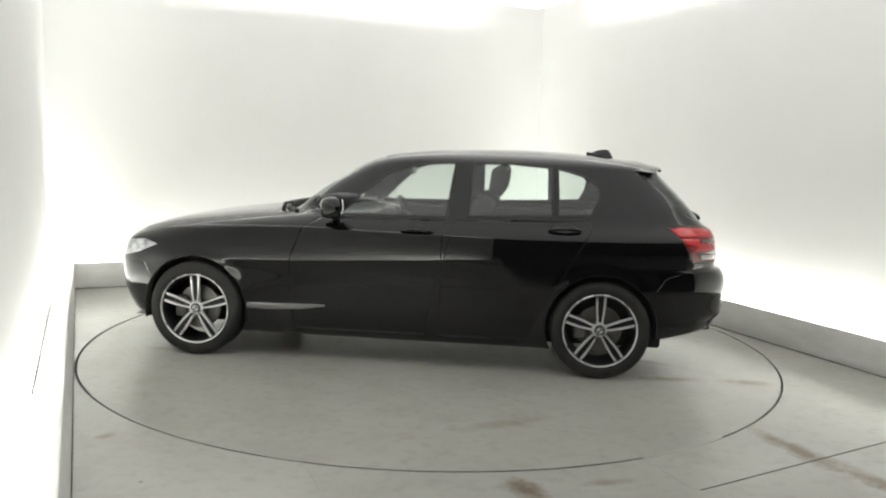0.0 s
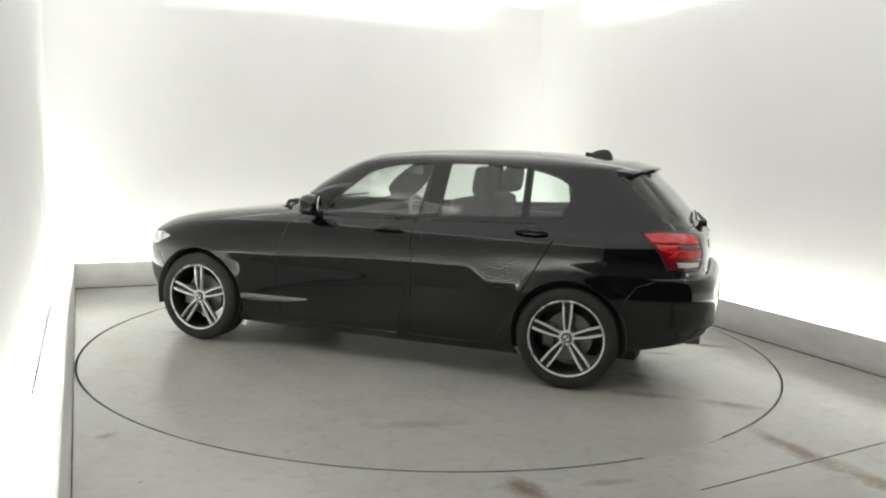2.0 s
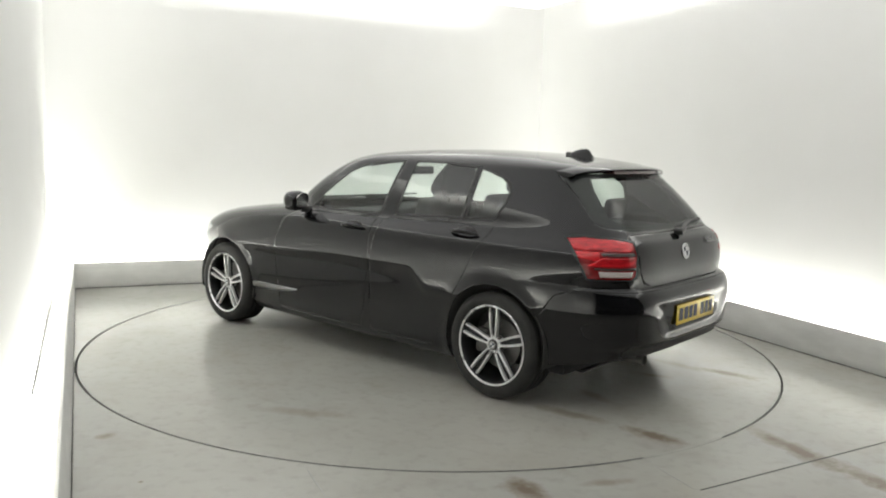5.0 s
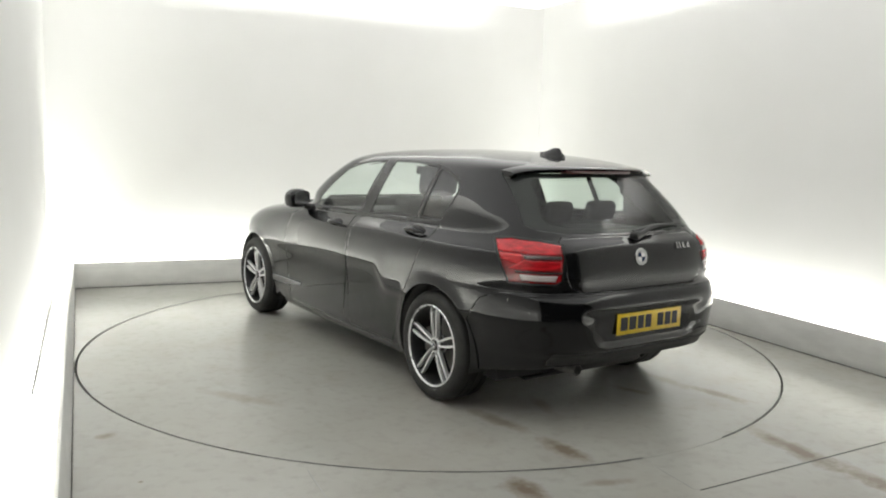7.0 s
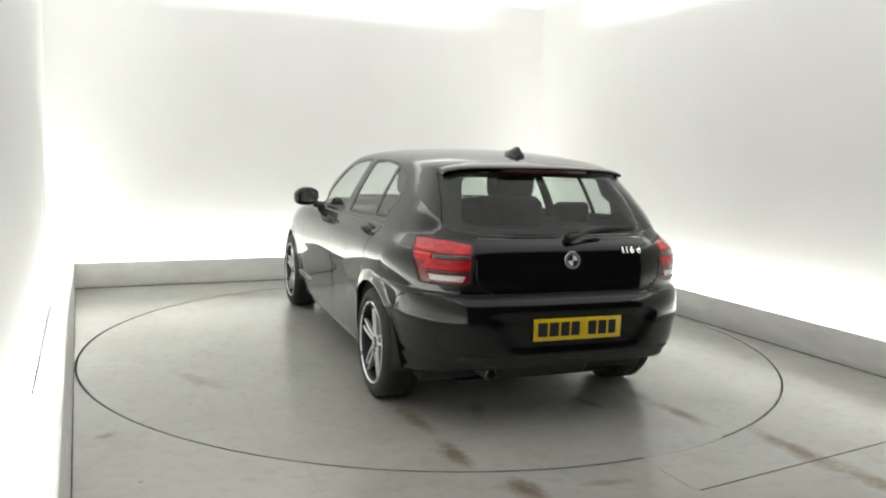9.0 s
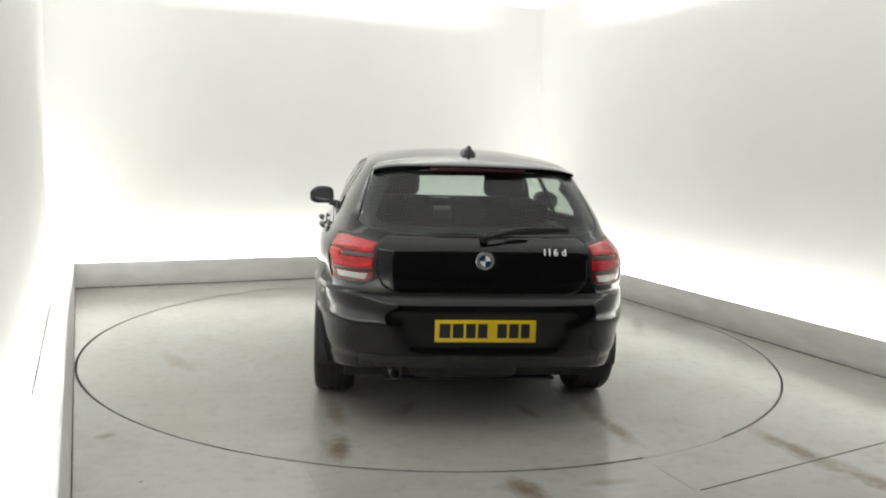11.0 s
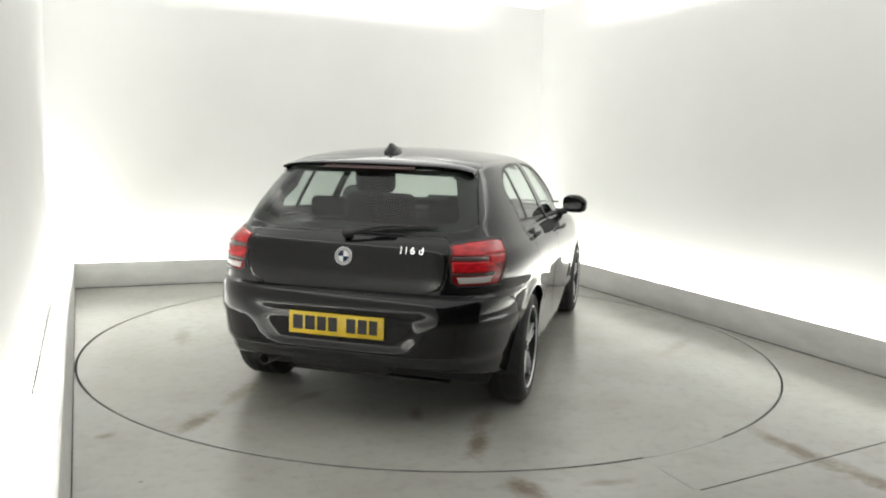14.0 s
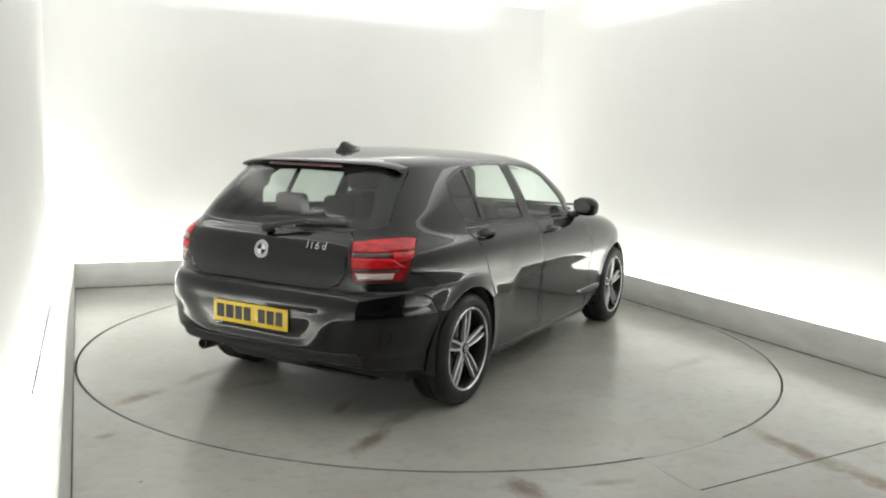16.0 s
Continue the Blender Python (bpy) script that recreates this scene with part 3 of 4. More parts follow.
bumper_half = keep("side", inset(BUMPER_SKIN, 0.001), always)
cut(bumper_half, "side", disc_poly(-AXLE, TYRE + 0.012, ARCH), always)
part("bonnet", both(keep("end", inset(BONNET, 0.0015), on_bonnet)), PAINT, car, "glossy black bonnet", sharp=50, thick=0.008)
part("front_bumper", both(keep("side", inset(NOSE_BUMPER, 0.0015), lambda c: c.x > 1.5)), PAINT, car, "glossy black front bumper", sharp=50, thick=0.006)
rear_bumper = part("rear_bumper", both(bumper_half), PAINT, car, "glossy black rear bumper", sharp=40, thick=0.006)
tailgate = part("tailgate", both(keep("end", inset(TAILGATE, 0.002), on_tail)), PAINT, car, "glossy black tailgate", sharp=40, thick=0.01)
part("rear_window", both(keep("end", inset(TAIL_WINDOW, 0.0015), on_tail, -0.001)), REAR_GLASS, tailgate, "tinted rear window").visible_shadow = False
frit = keep("end", inset(TAIL_WINDOW, 0.002), on_tail, -0.006)
cut(frit, "end", [(-0.02, 1.035), (0.42, 1.04), (0.535, 1.065), (0.548, 1.09), (0.480, 1.268), (0.455, 1.290), (-0.02, 1.300)], on_tail)
part("window_border", both(frit), CABIN, tailgate, "black printed border of the rear window")
part("windscreen", both(keep("end", inset(WINDSCREEN, 0.0015), on_nose, -0.001)), SCREEN_GLASS, car, "clear windscreen").visible_shadow = False


def frame_bm(view, poly, width, where, lift):
    """A band along the polygon's rim, on the skin."""
    bm = keep(view, inset(poly, -0.004), where, 0.0)
    cut(bm, view, inset(poly, width), where)
    bm.normal_update()
    for v in bm.verts:
        v.co += v.normal * lift
    return bm


for turn in (False, True):
    def sided(bm):
        return mirrored(bm) if turn else bm
    front_door = part("front_door", sided(keep("side", inset(FRONT_DOOR, 0.0012), on_side)), PAINT, car, "glossy black front door", sharp=50, thick=0.012)
    rear_door = part("rear_door", sided(keep("side", inset(REAR_DOOR, 0.0012), on_side)), PAINT, car, "glossy black rear door", sharp=50, thick=0.012)
    for name, poly, parent in (("side_window", FRONT_WINDOW, front_door), ("side_window", REAR_WINDOW, rear_door), ("quarter_window", QUARTER_WINDOW, rear_door)):
        pane = part(name, sided(keep("side", inset(poly, 0.001), on_flank, -0.002)), GLASS, parent, "greenish tinted side glass")
        pane.visible_shadow = False
        part("window_seal", sided(frame_bm("side", poly, 0.010, on_flank, 0.002)), TRIM, parent, "satin black window seal")
    lamp = part("tail_lamp", sided(keep("corner", inset(TAIL_LAMP, 0.001), lambda c: c.x < -1.6, -0.004)), LAMP_SHELL, car, "red rear lamp with L-shaped bars", sharp=50)
    part("lamp_rim", sided(frame_bm("corner", TAIL_LAMP, 0.007, lambda c: c.x < -1.6, 0.001)), TRIM, lamp, "thin black lamp rim")
    bars = (([(0.735, 0.925), (1.062, 0.918), (1.058, 0.962), (0.95, 0.977), (0.80, 0.984), (0.718, 0.976)], RED_LENS, "light_bar", "bright red upper light bar", 0.0015),
            ([(0.755, 0.885), (0.862, 0.862), (0.862, 0.918), (0.740, 0.918)], RED_LENS, "light_bar", "bright red outer light bar", 0.0010),
            ([(0.800, 0.842), (1.070, 0.838), (1.072, 0.886), (0.875, 0.888)], RED_LENS, "light_bar", "bright red lower light bar", 0.0015),
            ([(0.878, 0.896), (1.070, 0.895), (1.066, 0.912), (0.872, 0.911)], GREY_SHEEN, "lamp_band", "grey reflection painted between the light bars", 0.0005),
            ([(0.838, 0.822), (1.070, 0.820), (1.070, 0.832), (0.832, 0.834)], DEEP_LENS, "lamp_band", "dark red groove in the lamp", 0.0005),
            ([(0.868, 0.785), (1.040, 0.782), (1.052, 0.812), (0.858, 0.815)], CLEAR_LENS, "reversing_lamp", "pale reversing lamp strip", 0.0010))
    for poly, mat, nm, words, lift in bars:
        part(nm, sided(keep("corner", poly, lambda c: c.x < -1.6, lift)), mat, lamp, words, thick=0.004)
    part("pillar_lining", sided(keep("side", [(-1.29, 0.99), (-1.335, 1.12), (-1.335, 1.20), (-1.305, 1.245), (-1.22, 1.295), (-1.22, 1.35), (-1.50, 1.335), (-1.70, 1.28), (-1.88, 1.05), (-1.90, 0.99)], lambda c: c.y > 0.45 and c.z < 1.35, -0.055)), CABIN, car, "dark rear pillar lining", thick=0.01)
    head = part("headlamp", sided(keep("side", inset(HEADLAMP, 0.002), lambda c: c.x > 1.4, -0.002)), HEAD_LENS, car, "clear swept-back headlamp", thick=0.004)

# floor pan and wheel housings close the body below
pan = bmesh.new()
edge = []
for i in range(48):
    x = -1.74 + 3.70 * i / 47
    edge.append((x, max(0.15, side_y(x, 0.175) - 0.03)))
left = [pan.verts.new((x, y, 0.172)) for x, y in edge]
right = [pan.verts.new((x, -y, 0.172)) for x, y in edge]
mid_l = [pan.verts.new((x, 0.48, 0.172)) for x, y in edge]
mid_r = [pan.verts.new((x, -0.48, 0.172)) for x, y in edge]
for i in range(47):
    xc = (edge[i][0] + edge[i + 1][0]) / 2
    pan.faces.new((mid_l[i], mid_r[i], mid_r[i + 1], mid_l[i + 1]))
    if abs(abs(xc) - AXLE) > 0.36:
        pan.faces.new((left[i], mid_l[i], mid_l[i + 1], left[i + 1]))
        pan.faces.new((mid_r[i], right[i], right[i + 1], mid_r[i + 1]))
part("floor_pan", pan, PLASTIC, car, "black underbody panel", smooth=False, thick=0.01)
for sx in (1, -1):
    for sy in (1, -1):
        house = bmesh.new()
        r = ARCH + 0.012
        ring_o, ring_i = [], []
        for i in range(25):
            a = math.pi * (i / 24 * 1.16 - 0.08)
            ring_o.append(house.verts.new((sx * AXLE + r * math.cos(a), sy * 0.845, TYRE + 0.012 + r * math.sin(a))))
            ring_i.append(house.verts.new((sx * AXLE + r * math.cos(a), sy * 0.47, TYRE + 0.012 + r * math.sin(a))))
        for i in range(24):
            house.faces.new((ring_o[i], ring_o[i + 1], ring_i[i + 1], ring_i[i]))
        house.faces.new(ring_i)
        part("wheel_housing", house, PLASTIC, car, "black wheel housing", thick=0.004)


# ---- wheels ----
def tyre_bm():
    r, w = TYRE, 0.1125
    prof = [(0.226, -0.095), (0.236, -0.105), (0.260, -w - 0.004), (0.285, -w), (0.302, -0.104), (0.311, -0.090)]
    tread = []
    for y in (-0.068, -0.022, 0.022, 0.068):
        tread += [(r, y - 0.018), (r, y - 0.004 + 0.018), (r - 0.007, y + 0.0155), (r - 0.007, y + 0.0295)]
    prof += tread[:-2] + [(0.311, 0.090), (0.302, 0.104), (0.285, w), (0.260, w + 0.004), (0.236, 0.105), (0.226, 0.095)]
    return lathe_bm(prof, 72)


def spoke_bm():
    """One of the ten arms: two slim bars side by side make a double spoke."""
    bm = bmesh.new()
    for s in (-1, 1):
        sections = []
        for k in range(7):
            f = k / 6
            rad = 0.030 + f * (0.229 - 0.030)
            off = s * (0.0105 + 0.0145 * math.sin(math.pi * 0.62 * f))
            half = 0.0062 + 0.0016 * f
            face = 0.084 + 0.012 * math.sin(math.pi * f * 0.62)
            deep = 0.020 + 0.010 * (1 - f)
            sections.append([bm.verts.new((off - half, face - 0.004, rad)), bm.verts.new((off - half + 0.003, face, rad)),
                             bm.verts.new((off + half - 0.003, face, rad)), bm.verts.new((off + half, face - 0.004, rad)),
                             bm.verts.new((off + half, face - deep, rad)), bm.verts.new((off - half, face - deep, rad))])
        for a, b in zip(sections, sections[1:]):
            for i in range(6):
                j = (i + 1) % 6
                bm.faces.new((a[i], a[j], b[j], b[i]))
        bm.faces.new(sections[0][::-1])
        bm.faces.new(sections[-1])
    bmesh.ops.recalc_face_normals(bm, faces=bm.faces)
    return bm


def wheel():
    """A wheel whose outer face looks along +y."""
    hub = new("wheel")
    hub.parent = car
    part("tyre", tyre_bm(), RUBBER, hub, "worn black tyre with ribbed tread")
    rim = part("rim", lathe_bm([(0.234, 0.100), (0.238, 0.104), (0.231, 0.107), (0.222, 0.098), (0.217, 0.085), (0.213, 0.02), (0.208, -0.09), (0.228, -0.10)], 72), DARK_ALLOY, hub, "dark grey rim barrel")
    part("rim_lip", lathe_bm([(0.2385, 0.1075), (0.2335, 0.1125), (0.2285, 0.1105), (0.2255, 0.105)], 72), ALLOY, rim, "machined rim lip")
    for i in range(5):
        bm = spoke_bm()
        bmesh.ops.rotate(bm, verts=bm.verts, cent=(0, 0, 0), matrix=Matrix.Rotation(2 * math.pi * i / 5, 3, "Y"))
        part("spoke", bm, ALLOY, rim, "machined double spoke")
        web = bmesh.new()
        box_bm(-0.020, 0.020, 0.045, 0.078, 0.05, 0.222, 0.004, 1, web)
        bmesh.ops.rotate(web, verts=web.verts, cent=(0, 0, 0), matrix=Matrix.Rotation(2 * math.pi * i / 5, 3, "Y"))
        part("spoke_web", web, DARK_ALLOY, rim, "dark web between the spoke bars")
        a = 2 * math.pi * (i + 0.5) / 5
        bolt = lathe_bm([(0.0, 0.078), (0.007, 0.078), (0.009, 0.075), (0.009, 0.055)], 10)
        bmesh.ops.translate(bolt, verts=bolt.verts, vec=(0.055 * math.sin(a), 0, 0.055 * math.cos(a)))
        part("wheel_bolt", bolt, STEEL, rim)
    part("hub_plate", lathe_bm([(0.0, 0.082), (0.040, 0.082), (0.048, 0.078), (0.052, 0.060), (0.052, 0.03)], 36), ALLOY, rim)
    cap = part("centre_cap", lathe_bm([(0.0, 0.090), (0.026, 0.090), (0.032, 0.087), (0.034, 0.080)], 32), TRIM, rim, "round centre cap")
    badge_disc("cap_badge", cap, 0.024, Matrix.Translation((0, 0.0905, 0)) @ Matrix.Rotation(radians(-90), 4, "X"))
    part("brake_disc", lathe_bm([(0.05, 0.02), (0.148, 0.02), (0.150, 0.008), (0.148, -0.004), (0.05, -0.004)], 48, closed=True), STEEL, hub, "steel brake disc")
    cal = box_bm(0.075, 0.165, -0.02, 0.045, -0.075, 0.075, 0.02, 3)
    part("brake_caliper", cal, STEEL, hub, "grey brake caliper")
    return hub


def badge_disc(name, parent, r, m):
    """A round badge in quarters, facing the +z of m: a silver rim and blue and white fields."""
    def at(bm):
        bmesh.ops.transform(bm, matrix=m, verts=bm.verts)
        bmesh.ops.recalc_face_normals(bm, faces=bm.faces)
        return bm
    rim = part(name, at(lathe_bm([(0.0, 0.0), (0.0, 0.0015), (r * 0.60, 0.0015), (r * 0.62, 0.003), (r * 0.66, 0.003), (r * 0.68, 0.0015), (r * 0.88, 0.0015), (r * 0.90, 0.004), (r * 0.96, 0.004), (r, 0.002), (r, -0.004)], 40, "z")), CHROME, parent, "round silver badge")
    part("badge_ring", at(lathe_bm([(r * 0.67, 0.0032), (r * 0.89, 0.0032)], 40, "z")), SILVER, rim, smooth=False)
    for q in range(4):
        bm = bmesh.new()
        c = bm.verts.new((0, 0, 0.0032))
        arc = [bm.verts.new((r * 0.58 * math.cos(a), r * 0.58 * math.sin(a), 0.0032)) for a in [math.pi / 2 * (q + k / 8) for k in range(9)]]
        for a, b in zip(arc, arc[1:]):
            bm.faces.new((c, a, b))
        part("badge_field", at(bm), WHITE_ENAMEL if q % 2 else BLUE_ENAMEL, rim, smooth=False)
    return rim


first = wheel()
PLACES = [pose(AXLE, 0.755, TYRE), pose(-AXLE, 0.755, TYRE), pose(AXLE, -0.755, TYRE, 0, 0, 180), pose(-AXLE, -0.755, TYRE, 0, 0, 180)]
first.matrix_basis = PLACES[0]
for m in PLACES[1:]:
    copy_thing(first, m)

# ---- tail details ----
plate_x = TAIL(0.55) + RECESS - 0.001
plate = part("number_plate", box_bm(plate_x - 0.012, plate_x - 0.005, -0.255, 0.255, 0.489, 0.603, 0.003), YELLOW, rear_bumper, "yellow rear number plate with dark bars")
for y0, y1 in ((0.232, 0.178), (0.166, 0.112), (0.100, 0.052), (0.040, -0.008), (-0.058, -0.106), (-0.118, -0.166), (-0.178, -0.222)):
    part("plate_bar", box_bm(plate_x - 0.0135, plate_x - 0.0115, y1, y0, 0.512, 0.584), BLACK_INK, plate)

# lower edge of the bumper, with the lip and the exhaust
def tail_band(name, y1, z0, z1, mat, lift, parent, label, y0=-0.01, thick=0.008):
    poly = [(y0, z0), (y1, z0), (y1, z1), (y0, z1)]
    half = keep("end", poly, lambda c: c.x < -1.3, lift)
    return part(name, both(half) if y0 < 0 else half, mat, parent, label, thick=thick)


tail_band("diffuser", 0.62, 0.345, 0.412, PLASTIC, 0.004, rear_bumper, "rough black lower bumper insert")
pipe = lathe_bm([(0.026, 0.10), (0.031, 0.095), (0.033, 0.05), (0.033, -0.06), (0.028, -0.06), (0.028, 0.09)], 28, "x", closed=True)
bmesh.ops.rotate(pipe, verts=pipe.verts, cent=(0, 0, 0), matrix=Matrix.Rotation(math.pi, 3, "Z"))
bmesh.ops.translate(pipe, verts=pipe.verts, vec=(-2.005, 0.44, 0.305))
part("exhaust_pipe", pipe, STEEL, car, "round steel exhaust tip")
silencer = box_bm(-1.98, -1.74, -0.22, 0.36, 0.235, 0.36, 0.05, 4)
part("silencer", silencer, PLASTIC, car, "dark silencer box")

# roof spoiler over the rear window
spo = bmesh.new()
rows = []
for i in range(41):
    y = -0.558 + 1.116 * i / 40
    e = abs(y) / 0.558
    back = -1.755 + 0.10 * e ** 3.0
    top = 1.358 - 0.012 * e ** 2 - 0.022 * e ** 8
    front = -1.50 - 0.02 * (1 - e)
    ztop = 1.394 - 0.040 * e ** 2 - 0.02 * e ** 8
    rows.append([spo.verts.new(c) for c in ((front, y, ztop - 0.006), (front - 0.08, y, ztop - 0.004), (back + 0.06, y, top + 0.004), (back + 0.012, y, top - 0.003), (back, y, top - 0.010), (back + 0.008, y, top - 0.020),
                                            (back + 0.05, y, top - 0.026), (-1.64, y, top - 0.036), (front - 0.02, y, ztop - 0.05))])
for a, b in zip(rows, rows[1:]):
    for k in range(9):
        j = (k + 1) % 9
        spo.faces.new((a[k], b[k], b[j], a[j]))
spo.faces.new(rows[0])
spo.faces.new(rows[-1][::-1])
bmesh.ops.recalc_face_normals(spo, faces=spo.faces)
spoiler = part("roof_spoiler", spo, PAINT, tailgate, "glossy black roof spoiler", sharp=60)
part("brake_light", box_bm(-1.752, -1.70, -0.26, 0.26, 1.320, 1.337, 0.004), DEEP_LENS, spoiler, "dark red high-level brake light")

# shark fin aerial
fin = bmesh.new()
cols = []
for i in range(13):
    f = i / 12
    x = -1.255 - 0.185 * f
    h = 0.052 * (math.sin(min(1.0, f / 0.80) * math.pi / 2) ** 1.3) * (1.0 if f < 0.80 else 1 - ((f - 0.80) / 0.2) ** 2 * 0.85)
    w = 0.050 * math.sin(math.pi * (0.08 + 0.80 * f)) ** 0.7
    zb = 1.411 - 0.028 * f
    cols.append([fin.verts.new(c) for c in ((x, w, zb), (x, w * 0.9, zb + 0.030), (x, w * 0.25, zb + 0.022 + h * 0.75), (x, 0.004, zb + 0.02 + h), (x, -0.004, zb + 0.02 + h), (x, -w * 0.25, zb + 0.022 + h * 0.75), (x, -w * 0.9, zb + 0.030), (x, -w, zb))])
for a, b in zip(cols, cols[1:]):
    for k in range(7):
        fin.faces.new((a[k], a[k + 1], b[k + 1], b[k]))
fin.faces.new(cols[0])
fin.faces.new(cols[-1][::-1])
bmesh.ops.recalc_face_normals(fin, faces=fin.faces)
part("roof_aerial", fin, PAINT, car, "black shark-fin roof aerial", sharp=60)


def tube_bm(points, radius, sides=10, bm=None):
    """A round bar along points, its ends closed."""
    own = bm if bm is not None else bmesh.new()
    pts = [Vector(p) for p in points]
    rings = []
    for i, p in enumerate(pts):
        d = (pts[min(i + 1, len(pts) - 1)] - pts[max(i - 1, 0)]).normalized()
        ref = Vector((0, 0, 1)) if abs(d.z) < 0.9 else Vector((1, 0, 0))
        u = d.cross(ref).normalized()
        v = d.cross(u)
        r = radius[i] if isinstance(radius, (list, tuple)) else radius
        rings.append([own.verts.new(p + (u * math.cos(2 * math.pi * k / sides) + v * math.sin(2 * math.pi * k / sides)) * r) for k in range(sides)])
    for a, b in zip(rings, rings[1:]):
        for k in range(sides):
            own.faces.new((a[k], a[(k + 1) % sides], b[(k + 1) % sides], b[k]))
    own.faces.new(rings[0][::-1])
    own.faces.new(rings[-1])
    bmesh.ops.recalc_face_normals(own, faces=own.faces)
    return own


# a thin dark line along the west light trough, drawn as a bar
structure("trough_line", tube_bm([(-2.622, 2.24, 0.098), (-2.634, 0.9, 0.100), (-2.642, 0.0, 0.099), (-2.6495, -0.80, 0.100)], [0.0085, 0.0085, 0.008, 0.007], 6), PIT, "thin dark bar running along the light trough", "wire", True)


# rear wiper, parked along the bottom of the window
def on_tail_skin(y, z, off):
    return (rear_x(y, z) - off, y, z)


wiper = part("rear_wiper", tube_bm([on_tail_skin(0.0, 0.992, 0.01), on_tail_skin(0.0, 0.995, 0.055), on_tail_skin(-0.03, 1.005, 0.062), on_tail_skin(-0.12, 1.03, 0.052), on_tail_skin(-0.24, 1.045, 0.04)],
                                   [0.024, 0.022, 0.016, 0.011, 0.008]), TRIM, tailgate, "black rear wiper arm")
part("wiper_blade", tube_bm([on_tail_skin(-0.02, 1.018, 0.022), on_tail_skin(-0.20, 1.04, 0.026), on_tail_skin(-0.46, 1.045, 0.018)], [0.006, 0.009, 0.006]), TRIM, wiper, "black wiper blade")

# windscreen wipers, parked along the foot of the screen
for ya, yb, xa in ((0.42, -0.22, 0.0), (-0.16, -0.66, -0.035)):
    arm = tube_bm([(0.865 + xa, ya, 0.985), (0.862 + xa, ya - 0.02, 1.012), (0.845 + xa, ya * 0.5 + yb * 0.5, 1.018), (0.815 + xa, yb, 1.020)], [0.016, 0.014, 0.010, 0.006])
    front_wiper = part("front_wiper", arm, TRIM, car, "black windscreen wiper arm")
    part("wiper_blade", tube_bm([(0.828 + xa, ya - 0.06, 1.016), (0.800 + xa, yb - 0.08, 1.024)], [0.008, 0.007]), TRIM, front_wiper, "black wiper blade")
part("cowl", tube_bm([(0.70, 0.66, 0.986), (0.83, 0.40, 0.988), (0.862, 0.0, 0.990), (0.83, -0.40, 0.988), (0.70, -0.66, 0.986)], 0.016, 8), PLASTIC, car, "black plastic cowl below the windscreen")

# badge and lettering on the tailgate
n_dir = (Vector((rear_x(0, 0.90), 0, 0.90)) - Vector((rear_x(0, 0.87), 0, 0.87))).normalized()
tilt = math.atan2(n_dir.x, n_dir.z)
badge_m = Matrix.Translation((rear_x(0, 0.885) - 0.002, 0, 0.885)) @ Matrix.Rotation(-math.pi / 2 + tilt, 4, "Y")
badge_disc("tailgate_badge", tailgate, 0.048, badge_m)


def lettering(text, parent, size, m, mat):
    data = bpy.data.curves.new("letters", "FONT")
    data.body, data.size, data.extrude, data.align_x, data.align_y = text, size, 0.0015, "CENTER", "CENTER"
    data.space_character = 1.15
    data.materials.append(mat)
    tmp = bpy.data.objects.new("letters", data)
    scene.collection.objects.link(tmp)
    bpy.context.view_layer.update()
    me = bpy.data.meshes.new_from_object(tmp.evaluated_get(bpy.context.evaluated_depsgraph_get()))
    bpy.data.objects.remove(tmp)
    me.transform(m)
    ob = new("model_lettering", me)
    ob.parent = parent
    return tagged(ob, label="small chrome model lettering")


let_m = Matrix.Translation((rear_x(-0.36, 0.932) - 0.006, -0.36, 0.932)) @ Matrix(((0, 0, -1, 0), (-1, 0, 0, 0), (0, 1, 0, 0), (0, 0, 0, 1))) @ Matrix.Rotation(radians(4), 4, "Y") @ Matrix.Rotation(radians(-26), 4, "X")
for k, letter in enumerate("116d"):
    lettering(letter, tailgate, 0.054, let_m @ Matrix.Translation(((-0.056, -0.030, 0.003, 0.046)[k], 0, 0)), CHROME)

